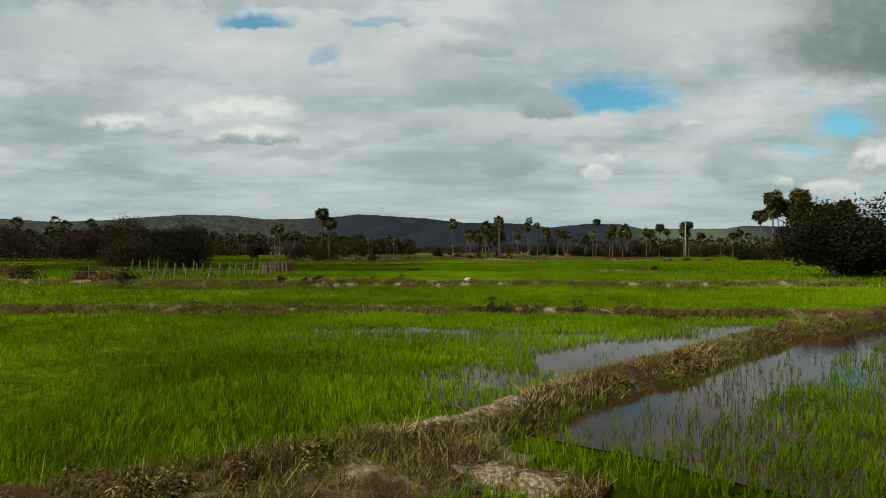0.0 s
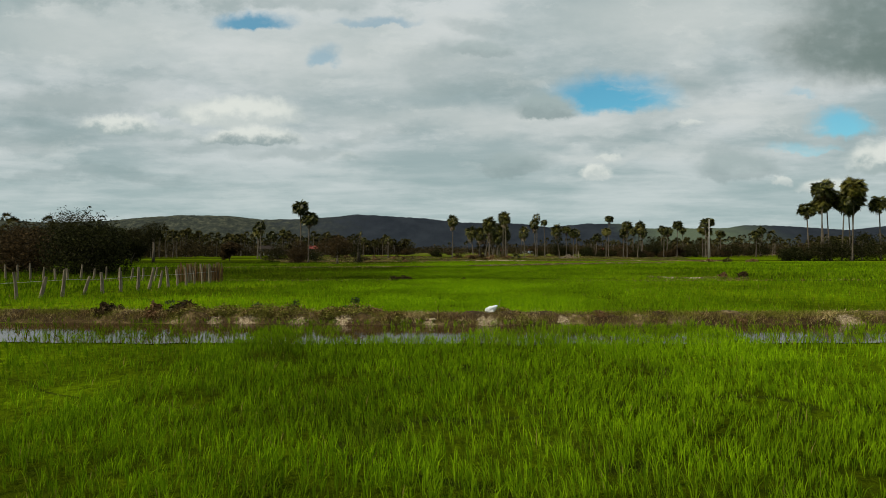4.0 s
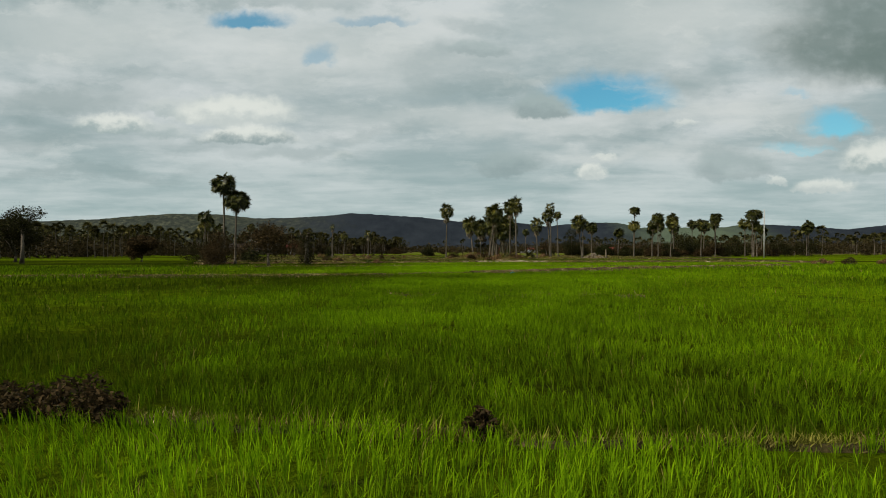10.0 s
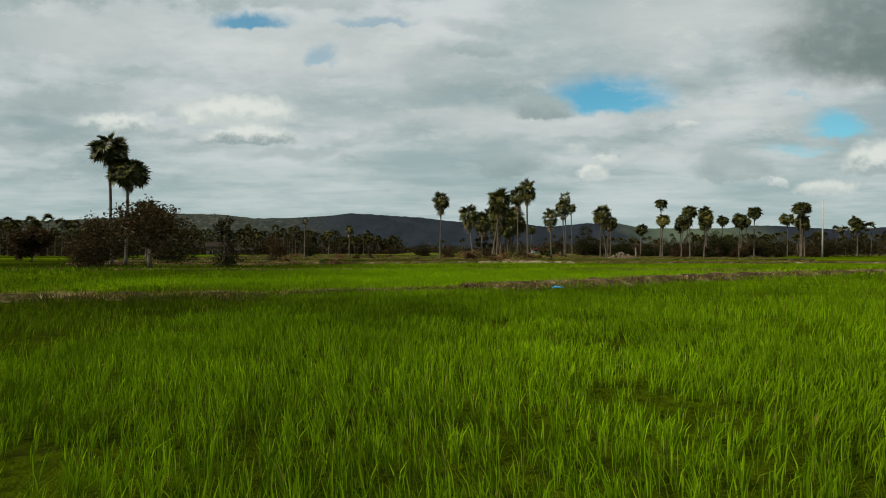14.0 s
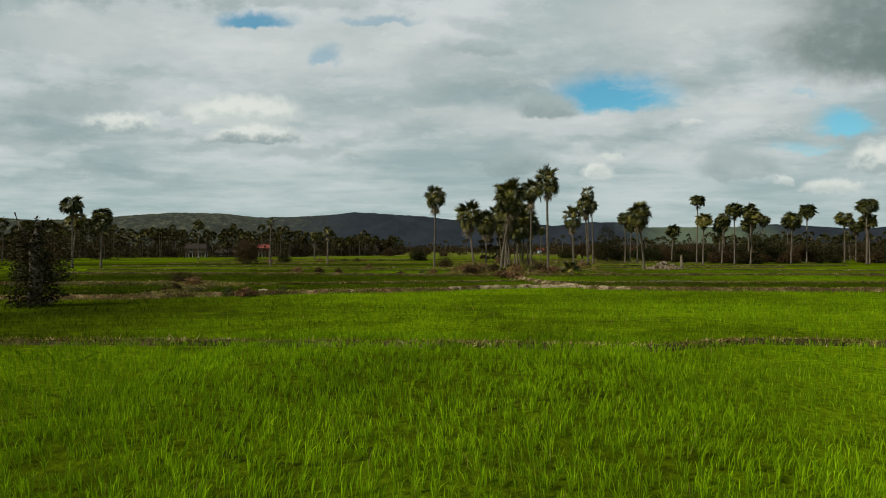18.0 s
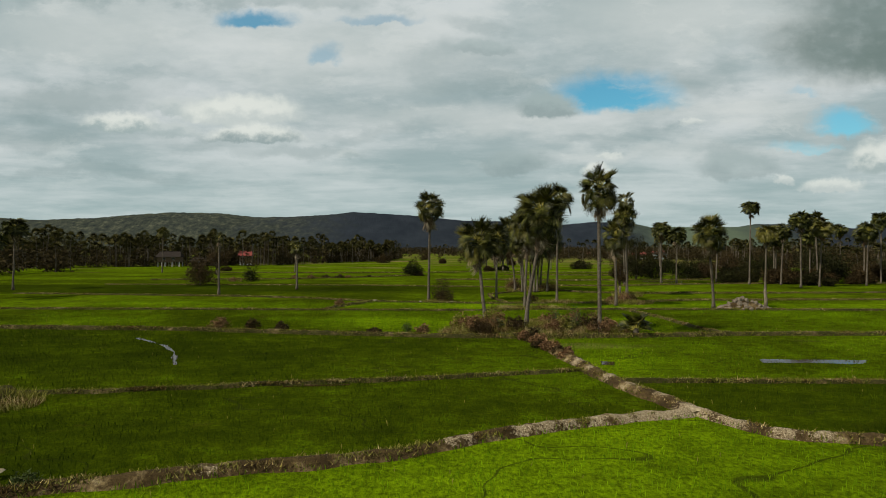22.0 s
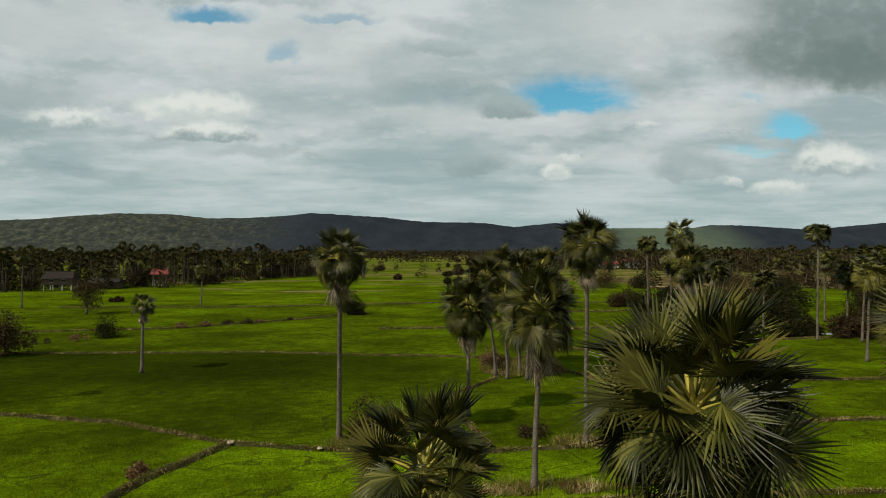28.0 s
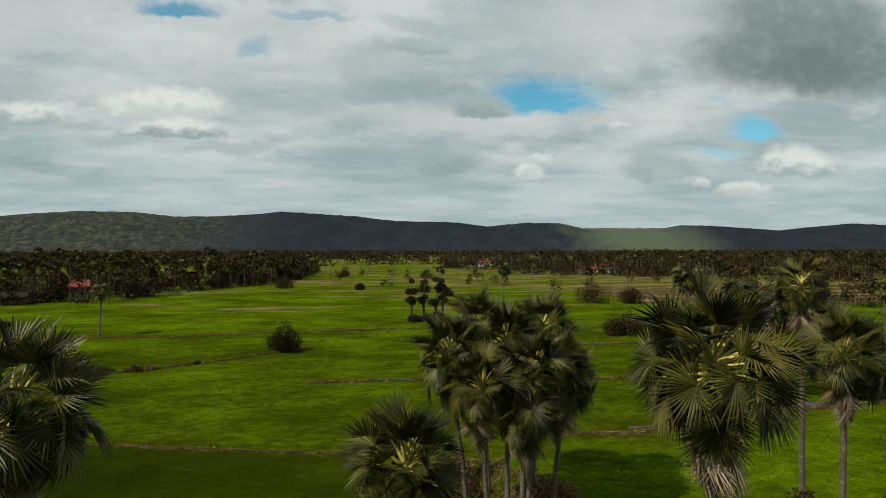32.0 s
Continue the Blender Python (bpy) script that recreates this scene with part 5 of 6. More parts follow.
for k in range(9):
    brush(17 + random.uniform(-3, 3.2), 227.5 + random.uniform(-3.5, 3), random.uniform(1.4, 3.0), random.uniform(1.0, 2.4), (RUSSET, BROWNISH)[k % 2], "dry russet brush round a clump of palms", 230 + k)
for k, (x, y, w, h) in enumerate(((25, 203.5, 2.2, 1.5), (26.2, 204.6, 1.8, 1.1), (23.5, 204, 1.5, 0.9), (-19, 158, 2.4, 1.2), (-16.4, 155, 1.8, 1.0), (-14.8, 148, 2.0, 0.7), (-9, 144.9, 1.8, 0.7),
                                  (-12, 179.4, 1.4, 1.0), (-14.5, 179.0, 1.6, 1.2), (-9.4, 178.4, 1.5, 0.8), (2, 176.4, 1.2, 0.9), (-1.8, 176.6, 1.5, 0.6), (-8.6, 199.6, 1.2, 0.9), (14, 205, 2.4, 1.0),
                                  (-23.0, 41.5, 2.4, 1.3), (-21.4, 41.2, 2.0, 1.2), (-25.0, 41.9, 1.8, 0.9), (-11.0, 40.6, 2.2, 0.6), (-9.4, 40.5, 2.0, 0.55), (-31, 45, 3.0, 1.5), (-33.5, 47, 2.8, 1.7), (-27.5, 46.5, 2.4, 1.2), (-36.5, 44, 2.6, 1.6), (-8.5, 40.6, 1.4, 0.7), (-30, 262.5, 3, 1.0), (-24, 266.5, 2.4, 0.9), (-27, 264.5, 2.6, 1.0), (-21, 267.2, 3.0, 1.1), (-19.4, 268.2, 2.0, 0.7), (-15, 271.5, 1.6, 0.6), (-39, 249.5, 4.0, 1.1), (-43, 247, 4.0, 1.1), (50, 136, 3.2, 0.9), (54, 136.5, 3.6, 1.0), (59, 137, 3.4, 0.8), (23.0, 68.2, 1.1, 0.6), (21.6, 68.6, 0.9, 0.5))):
    brush(x, y, w, h, (RUSSET, BROWNISH)[k % 2], "low dry brush on a bund", 260 + k)
for k, (x, y, w, h) in enumerate(((-4.9, 40.3, 0.5, 0.7), (-3.1, 40.7, 0.4, 0.75), (-6.2, 40.5, 0.5, 0.6), (-9.0, 40.7, 0.6, 0.7), (1.45, 22.3, 0.45, 0.75), (1.9, 22.4, 0.6, 0.5), (4.3, 22.1, 0.5, 0.65), (4.6, 22.2, 0.4, 0.4), (1.0, 22.5, 0.4, 0.3), (-3.2, 40.2, 0.6, 0.55), (-2.6, 40.4, 0.5, 0.5), (-5.2, 40.6, 0.6, 0.5),
                                  (0.6, 177.8, 1.0, 0.8), (13.5, 177, 1.4, 1.8), (12.2, 178.4, 1.2, 1.4), (-10.4, 145.8, 1.6, 0.6), (-7.4, 147.4, 1.4, 0.6))):
    tree(x, y, w, h, "weed", "leafy green weed growing on a bund", "weed", WEED, 160 if w < 1 else 420, 0.06, 0.1, 300 + k, lobes=4)

for k, (x, y, w) in enumerate(((-2.9, 39.75, 1.5), (-3.6, 39.6, 1.1), (-4.9, 39.9, 1.3), (-5.8, 40.0, 1.4), (-7.0, 40.1, 1.2), (1.5, 39.75, 0.7), (-8.1, 40.2, 1.1), (2.9, 22.4, 0.9), (5.9, 22.0, 1.0), (-7.6, 22.9, 1.2), (-9.2, 23.0, 1.2), (-5.6, 22.9, 0.8))):
    root = holder("leaf_heap", (x, y, 0.16 if y > 30 else 0.08), "heap of dry pale straw and leaves on a bund", "leaf litter")
    rnd = random.Random(400 + k)
    part_of("leaves", tri_mesh("leaves", *leaf_cloud(rnd, [(0, 0, 0.16, w * 0.36, 0.5), (w * 0.25, 0.08, 0.1, w * 0.3, 0.45), (-w * 0.25, -0.05, 0.1, w * 0.28, 0.45)], 2600, 0.03), DRY), root)

for k, (x, y, w, h) in enumerate(((-1.7, 39.35, 1.3, 0.42), (0.05, 39.4, 1.0, 0.40), (1.9, 39.35, 1.4, 0.46), (4.3, 39.4, 1.5, 0.46), (6.2, 39.4, 1.3, 0.42), (8.2, 39.5, 1.4, 0.4), (-8.4, 40.1, 1.3, 0.45), (-2.3, 39.7, 0.9, 0.5),
                                  (-1.2, 22.7, 0.9, 0.36), (2.5, 22.4, 1.0, 0.42), (3.7, 22.3, 0.8, 0.36), (6.3, 21.9, 1.1, 0.40), (8.6, 21.5, 1.0, 0.42), (-5.0, 22.8, 0.9, 0.32), (-8.2, 22.9, 1.0, 0.34), (10.5, 21.6, 1.0, 0.4))):
    tree(x, y, w, h, "grass_tussock", "matted tussock of dark dry grass on a bund", "grass", (DRY, RUSSET)[k % 2], 1500, 0.03, 0.02, 500 + k, lobes=5)

for k in range(44):
    # the matted brush on the first bund, thickest at its near end
    f = (k / 44) ** 1.4
    x = -6.0 + 21.0 * f
    y = float(np.interp(x, [p[0] for p in BUNDS["A"][3]], [p[1] for p in BUNDS["A"][3]]))
    w = random.uniform(0.5, 1.0)
    if -0.9 < x < 1.0:
        continue
    tree(x + random.uniform(-.15, .15), y + random.uniform(-0.45, 0.12) * (1.6 if x < 0 else 0.8), w, random.uniform(0.28, 0.46), "grass_tussock", "matted tussock of dry straw-coloured grass on a bund", "grass", (DRY, DRY, RUSSET, DRY)[k % 4], 1100, 0.032, 0.02, 600 + k, lobes=5)

for k, (x, y, w, h) in enumerate(((-4.1, 65.4, 1.0, 0.42), (-3.5, 65.5, 0.9, 0.46), (-3.0, 65.3, 0.8, 0.36), (1.0, 64.6, 0.35, 0.36))):
    tree(x, y, w, h, "scrub", "dark twiggy scrub on a grassy bund", "bush", BROWNISH, 520, 0.04, 0.15, 540 + k, lobes=6)

# ---------------------------------------------------------------- far woods (nobody could count them)


def far_woods():
    rnd = random.Random(5)
    Vp, Tp, Sp, n0 = [], [], [], 0
    Vt, Tt, m0 = [], [], 0
    v5, t5, s5 = FAN_FAR[0]

    def add_palm(x, y, h, cr):
        nonlocal n0
        tv, tf = tube([(x, y, 0), (x + rnd.uniform(-.4, .4), y, h * 0.5), (x + rnd.uniform(-.5, .5), y, h)], [0.20, 0.15, 0.11], 3, False)
        Vp.append(np.array([tuple(p) for p in tv]))
        tri = [(a, b, c) for a, b, c, d in tf] + [(a, c, d) for a, b, c, d in tf]
        Tp.append(np.array(tri) + n0)
        Sp.append(np.full(len(tri), 1))
        n0 += len(tv)
        for i in range(15):
            M = np.array(leaf_pose(i * 2.4, 1.4 - 2.1 * (i / 15), rnd.uniform(-1.0, 1.0), (x, y, h), cr * rnd.uniform(0.85, 1.15)))
            Vp.append(v5 @ M[:3, :3].T + M[:3, 3])
            Tp.append(t5 + n0)
            Sp.append(np.zeros(len(t5)))
            n0 += len(v5)

    def add_tree(x, y, w, h, count, size):
        nonlocal m0
        lobes = [(x + rnd.uniform(-.35, .35) * w, y + rnd.uniform(-.35, .35) * w, h * rnd.uniform(0.35, 0.75), w * rnd.uniform(0.2, 0.34), 0.85) for i in range(5)]
        lobes.append((x, y, h * 0.8, w * 0.25, 0.8))
        lobes.append((x, y, h * 0.2, w * 0.4, 0.6))
        v, t = leaf_cloud(rnd, lobes, count, size)
        Vt.append(v)
        Tt.append(t + m0)
        m0 += len(v)
    # the palm wood west of the paddies, its edge running away from the walk
    for i in range(1750):
        ex = -33 - 290 * rnd.random() ** 1.25
        ey = float(np.interp(ex, (-330, -114, -68, -44, -33), (338, 344, 385, 448, 500))) + 26 * noise.noise((ex * 0.045, 0, 4)) + 10 * noise.noise((ex * 0.2, 3, 4))
        d = rnd.random() ** 1.7 * 110 - (14 * rnd.random() if rnd.random() < 0.10 else 0)
        x, y = ex, ey + d
        if math.hypot(x + 104, y - 361) < 8 or math.hypot(x + 82, y - 382) < 6 or (-108 < x < -101 and y < 358) or (-84.5 < x < -79.5 and y < 380):
            continue
        # clearings, through which light ground shows
        if noise.noise((x * 0.055, y * 0.03, 9.0)) > 0.30 and d < 60:
            continue
        lift = 1.0 + 0.55 * noise.noise((x * 0.06, y * 0.035, 6.0))
        pick = rnd.random()
        if pick < 0.48:
            add_palm(x, y, rnd.uniform(6.0, 12.0) * lift, rnd.uniform(1.0, 1.4))
        elif pick < 0.74:
            add_tree(x, y, rnd.uniform(4, 9), rnd.uniform(5, 10.5) * lift, 150, 0.50)
        else:
            add_tree(x, y, rnd.uniform(4, 9), rnd.uniform(1.5, 4), 80, 0.50)
    # woods on the left nearer the start
    for i in range(420):
        x, y = -110 - rnd.random() ** 1.3 * 170, 150 + rnd.random() * 170
        if rnd.random() < 0.5:
            add_palm(x, y, rnd.uniform(7, 12), 1.1)
        else:
            add_tree(x, y, rnd.uniform(6, 12), rnd.uniform(3, 9), 130, 0.55)
    # the eastern wood edge
    for i in range(760):
        f = rnd.random()
        x, y = 105 + 380 * f + rnd.uniform(-20, 20), 285 + 240 * (1 - f) + rnd.random() ** 1.5 * 120
        if 60 < x < 240 and y < 440 and rnd.random() < 0.85:
            continue
        if rnd.random() < 0.4:
            add_palm(x, y, rnd.uniform(8, 13), 1.1)
        else:
            add_tree(x, y, rnd.uniform(6, 12), rnd.uniform(3, 9.5), 120, 0.6)
    # scattered trees and palms on the eastern fallow, closing up eastwards
    for i in range(150):
        y = rnd.uniform(268, 430)
        x = 108 + (y - 270) * 0.18 + 110 * rnd.random() ** 1.2
        if rnd.random() < 0.45:
            add_palm(x, y, rnd.uniform(5.5, 9.0), rnd.uniform(1.0, 1.25))
        else:
            add_tree(x, y, rnd.uniform(4, 9), rnd.uniform(2.5, 7.5), 260, 0.36)
    # the closed line of trees behind the village
    for i in range(330):
        x, y = rnd.uniform(60, 460), rnd.uniform(600, 700)
        if abs(y - 0.08 * x - 640) < 12 and x < 170:
            continue
        add_tree(x, y, rnd.uniform(8, 15), rnd.uniform(5, 11.5), 130, 0.75)
    # rows and woods further out, to the hills
    for i in range(1700):
        row = rnd.random()
        y = 655 + 1450 * row ** 1.4
        x = rnd.uniform(-0.8, 0.85) * (y + 200)
        if noise.noise((x * 0.006, y * 0.012, 2.0)) < -0.05 and y < 1100:
            continue
        k = 1 + y / 900
        if rnd.random() < 0.3 and y < 1000:
            add_palm(x, y, rnd.uniform(8, 13), 1.2)
        else:
            add_tree(x, y, rnd.uniform(9, 16) * k, rnd.uniform(5, 10), 70, 0.95 * k)
    # singles out in the open fields
    for i in range(46):
        x, y = rnd.uniform(-30, 150), rnd.uniform(395, 560)
        if rnd.random() < 0.4:
            add_palm(x, y, rnd.uniform(7, 11), 1.0)
        else:
            add_tree(x, y, rnd.uniform(4, 7), rnd.uniform(3, 6), 140, 0.4)
    tagged(new("far_palms", tri_mesh("far_palms", np.concatenate(Vp), np.concatenate(Tp), FAR_LEAF, BARK, slots=np.concatenate(Sp))),
           "distant stands of sugar palms along the paddies' edge", "palm wood", kind="stuff")
    tagged(new("far_woods", tri_mesh("far_woods", np.concatenate(Vt), np.concatenate(Tt), FAR_TREE)), "distant dark woods between the paddies and the hills", "woods", kind="stuff")


far_woods()

# ---------------------------------------------------------------- houses


def house(x, y, turn, w, d, wall_h, roof_h, stilt, wall, roof, label, open_side=False, wins=2):
    root = holder("house", (x, y, 0), label, "house")
    root.rotation_euler = (0, 0, radians(turn))
    z0 = stilt
    if stilt > 0.3:
        nx = 4
        for i in range(nx):
            for j in (-1, 1):
                px = -w / 2 + 0.2 + (w - 0.4) * i / (nx - 1)
                part_of("post", mesh("post", *tube([(px, j * (d / 2 - 0.2), -0.1), (px, j * (d / 2 - 0.2), stilt)], [0.15, 0.14], 6), WALL_WHITE if open_side else WOOD), root)
        part_of("floor", mesh("floor", *box(0, 0, stilt + 0.08, w, d, 0.16), WALL_WOOD), root)
        z0 += 0.16
    t = 0.14
    walls = [box(0, -d / 2 + t / 2, z0 + wall_h / 2, w, t, wall_h), box(0, d / 2 - t / 2, z0 + wall_h / 2, w, t, wall_h),
             box(-w / 2 + t / 2, 0, z0 + wall_h / 2, t, d - 2 * t, wall_h), box(w / 2 - t / 2, 0, z0 + wall_h / 2, t, d - 2 * t, wall_h)]
    for q in walls:
        part_of("wall", mesh("wall", *q, wall), root)
    for i in range(wins):
        wx = -w / 2 + w * (i + 0.7) / (wins + 0.4)
        win = part_of("window", mesh("window", *box(wx, -d / 2 - 0.02, z0 + wall_h * 0.55, w * 0.13, 0.05, wall_h * 0.4), GLASS_DARK), root)
        part_of("frame", mesh("frame", *join(box(wx, -d / 2 - 0.05, z0 + wall_h * 0.77, w * 0.16, 0.08, 0.08), box(wx, -d / 2 - 0.05, z0 + wall_h * 0.33, w * 0.16, 0.08, 0.08)), WALL_WHITE), win)
    part_of("door", mesh("door", *box(w * 0.36, -d / 2 - 0.02, z0 + min(1.0, wall_h * 0.45), 0.9, 0.06, min(2.0, wall_h * 0.9)), WALL_WOOD), root)
    e, zt = 0.6, z0 + wall_h
    a, b = w / 2 + e, d / 2 + e
    V = [(-a, -b, zt - 0.15), (a, -b, zt - 0.15), (a, b, zt - 0.15), (-a, b, zt - 0.15), (-a * 0.82, 0, zt + roof_h), (a * 0.82, 0, zt + roof_h)]
    V += [(p[0], p[1], p[2] - 0.12) for p in V]
    F = [(0, 1, 5, 4), (2, 3, 4, 5), (1, 2, 5), (3, 0, 4), (6, 10, 11, 7), (8, 11, 10, 9), (7, 11, 8), (9, 10, 6), (0, 6, 7, 1), (1, 7, 8, 2), (2, 8, 9, 3), (3, 9, 6, 0)]
    rf = part_of("roof", mesh("roof", V, F, roof), root)
    part_of("ridge", mesh("ridge", *tube([(-a * 0.82, 0, zt + roof_h), (a * 0.82, 0, zt + roof_h)], [0.12, 0.12], 6), roof), rf)
    return root


house(-104, 360, 12, 8.0, 6, 2.0, 1.9, 1.8, WALL_WOOD, ROOF_GREY, "raised timber house with white posts and grey hipped roof", True)
house(-94, 368, 8, 9.0, 6, 2.0, 1.2, 0.2, WALL_WOOD, ROOF_GREY, "long low shed with a grey sheet roof beside trees")
house(-82, 381, 14, 4.8, 4.4, 2.1, 1.7, 2.0, WALL_WOOD, ROOF_RED, "small raised house with a bright red roof", True)
house(152, 548, -10, 8.5, 7, 3.6, 1.2, 0.2, WALL_BLUE, ROOF_GREY, "pale blue house at the far edge of the fields")
house(139, 556, -14, 12, 7, 2.6, 2.0, 0.2, WALL_WHITE, ROOF_RED, "long low house with a red tiled roof")
house(160, 575, -6, 9, 7, 3.2, 2.2, 0.5, WALL_WHITE, ROOF_RED, "white house with a red tiled roof among trees")
for k, (x, y, w) in enumerate(((84, 690, 9), (96, 700, 7), (132, 690, 9), (142, 705, 7), (110, 720, 8), (66, 715, 7), (156, 700, 8))):
    house(x, y, -6 + 5 * (k % 3), w, 7, 3.0 + 0.3 * (k % 2), 1.9, 0.3, (WALL_WHITE, WALL_BLUE, WALL_WOOD)[k % 3], (ROOF_RED, ROOF_GREY, ROOF_RED)[(k + 1) % 3], "village house seen across the fields")
house(-205, 424, 20, 8, 5, 2.6, 0.8, 0.2, WALL_WHITE, ROOF_GREY, "small white building at the wood's edge")

# ---------------------------------------------------------------- fence, pole, sack, stones, rubble
fence = holder("stake_fence", (-16.5, 63.4, 0), "old fence of leaning weathered wooden stakes in rice", "fence")
fl = [(-16.6, 63.9), (-17.6, 55.0), (-19.0, 50.6), (-22.0, 45.6), (-26.0, 42.5)]
fl2 = [(-19.2, 65.4), (-24.0, 66.2), (-36.0, 67.0)]
stakes = []
for (x1, y1), (x2, y2) in list(zip(fl, fl[1:])) + list(zip(fl2, fl2[1:])):
    L = math.hypot(x2 - x1, y2 - y1)
    n = int(L / 0.95)
    stakes += [(x1 + (x2 - x1) * i / n, y1 + (y2 - y1) * i / n) for i in range(n)]
for i, (x, y) in enumerate(stakes):
    h = random.uniform(0.9, 1.35)
    lean = Vector((random.gauss(0, 0.13), random.gauss(0, 0.13), 0))
    r = random.uniform(0.055, 0.09)
    V, F = tube([(0, 0, -0.1), lean * 0.5 + Vector((0.02, 0, h * 0.5)), lean + Vector((0, 0, h))], [r * 1.15, r, r * 0.8], 6)
    part_of("stake", mesh("stake", V, F, WOOD), fence, Matrix.Translation((x + 16.5, y - 63.4, 0)))
for (x1, y1), (x2, y2) in zip(fl, fl[1:]):
    V, F = tube([(x1 + 16.5, y1 - 63.4, 0.8), ((x1 + x2) / 2 + 16.5, (y1 + y2) / 2 - 63.4, 0.74), (x2 + 16.5, y2 - 63.4, 0.82)], [0.012] * 3, 4)
    part_of("wire", mesh("wire", V, F, CONCRETE), fence)
screen = holder("stake_screen", (-16.8, 63.0, 0), "close-set dark brushwood screen at the fence's end", "fence")
for i in range(120):
    f = i / 120
    x, y = -2.9 * (1 - f) + 0.6, -0.7 * (1 - f) + 0.9 + 0.15 * math.sin(i * 1.7)
    h = random.uniform(1.0, 1.45)
    V, F = tube([(x, y, -0.05), (x + random.gauss(0, .06), y + random.gauss(0, .06), h)], [0.035, 0.02], 5)
    part_of("stick", mesh("stick", V, F, RUSSET if i % 4 else WOOD), screen)

pole = holder("utility_pole", (83.8, 212.4, 0), "tall thin weathered pole standing by palms", "pole")
part_of("shaft", mesh("shaft", *tube([(0, 0, -0.2), (0.05, 0, 6), (0.1, 0, 12.4)], [0.17, 0.15, 0.12], 8), CONCRETE, smooth=True), pole)
part_of("insulator", mesh("insulator", *tube([(0.1, 0, 12.4), (0.1, 0, 12.55)], [0.05, 0.03], 6), WALL_WHITE), pole)

post = holder("dead_stump", (38.6, 197.2, 0), "tall broken grey tree stump beside rubble", "stump")
part_of("shaft", mesh("shaft", *tube([(0, 0, -0.1), (0.05, 0, 0.9), (-0.03, 0.05, 1.9), (0.02, 0, 2.2)], [0.24, 0.18, 0.15, 0.06], 9), WOOD, smooth=True), post)


def stone_mesh(seed, r, material=None):
    rnd = random.Random(seed)
    bm = bmesh.new()
    bmesh.ops.create_icosphere(bm, subdivisions=2, radius=r)
    for v in bm.verts:
        v.co *= 1 + 0.4 * noise.noise(v.co * (1.3 / r) + Vector((seed, 0, 0))) + 0.22 * noise.noise(v.co * (4 / r) + Vector((seed, 5, 0)))
        v.co.z *= 0.7
    me = bpy.data.meshes.new("stone")
    bm.to_mesh(me)
    bm.free()
    me.materials.append(material or STONE)
    return me


STONES = [stone_mesh(i, 0.2) for i in range(5)]
CLODS = [stone_mesh(i + 9, 0.2, CLAY) for i in range(5)]
pile = holder("rubble_pile", (35.6, 196.2, 0), "heap of pale rubble and soil at a palm's foot", "rubble")
for i in range(150):
    a, r = random.uniform(0, 6.28), random.random() ** 0.6
    s = random.uniform(0.4, 1.5)
    zz = max(0.02, 1.35 * (1 - r) ** 1.1 * random.uniform(0.55, 1.0))
    part_of("stone", STONES[i % 5], pile, Matrix.Translation((math.cos(a) * r * 2.9, math.sin(a) * r * 1.3, zz)) @ Euler((a, r * 3, a * 2)).to_matrix().to_4x4() @ Matrix.Scale(s, 4))
core = mesh("soil_core", [(math.cos(a * 0.3927) * (1 - k / 5) * 3.0, math.sin(a * 0.3927) * (1 - k / 5) * 1.4, -0.05 + 1.15 * (k / 5) ** 0.9) for k in range(6) for a in range(16)],
            [(k * 16 + a, k * 16 + (a + 1) % 16, (k + 1) * 16 + (a + 1) % 16, (k + 1) * 16 + a) for k in range(5) for a in range(16)], SOIL)
part_of("soil_core", core, pile)
for k, (x, y, s) in enumerate(((-17.6, 139.2, 2.6), (-8.9, 148.2, 2.0), (-0.6, 39.15, 0.8), (0.75, 39.1, 0.7), (-3.1, 39.3, 0.8), (11.9, 39.4, 0.9),
                               (4.2, 203.0, 1.6), (-5.3, 204.6, 2.0), (0.4, 203.1, 1.4), (13.4, 154.9, 2.2), (12.6, 157.6, 1.6), (12.0, 159.4, 1.5), (11.6, 160.9, 1.6), (10.9, 165.4, 1.3))):
    st = new("soil_clod", CLODS[k % 5])
    st.matrix_basis = pose(x, y, 0.17 if y < 120 else 0.2, 0, 0, 37 * k) @ Matrix.Diagonal((s * 0.8, s * 0.6, s * 0.36, 1))
    tagged(st, "pale clod of dried soil on a bund", "clod", "clods on the bunds")

# white sack caught on a stake
sack = holder("white_sack", (1.12, 39.6, 0.25), "torn white plastic sack snagged on a thin stick", "sack")
bm = bmesh.new()
bmesh.ops.create_icosphere(bm, subdivisions=4, radius=0.17)
for v in bm.verts:
    c = v.co.copy()
    crease = 0.05 * noise.noise(c * 9) + 0.03 * abs(noise.noise(c * 22))
    v.co = Vector((c.x * 1.15, c.y * 0.7, max(c.z, -0.10) * 1.2)) * (0.68 + crease * 6)
    pull = max(0.0, c.x / 0.17 + c.z / 0.17 - 0.75)      # one corner drawn up to a point
    v.co += Vector((0.20, 0.0, 0.10)) * pull ** 2 * 1.3
    v.co.z += 0.10
me = bpy.data.meshes.new("cloth")
bm.to_mesh(me)
bm.free()
me.materials.append(CLOTH)
part_of("cloth", me, sack)
part_of("stick", mesh("stick", *tube([(0.22, 0.02, -0.1), (0.26, 0.02, 0.25), (0.30, 0.05, 0.46)], [0.009, 0.007, 0.004], 5), WOOD), sack)

litter = holder("plastic_litter", (6.0, 104.6, 0.05), "crumpled blue plastic litter lying beside a ditch", "litter")
V, F = [], []
for j in range(7):
    for i in range(7):
        V.append(((i - 3) * 0.05, (j - 3) * 0.06, 0.1 + 0.12 * noise.noise((i * 0.7, j * 0.7, 3))))
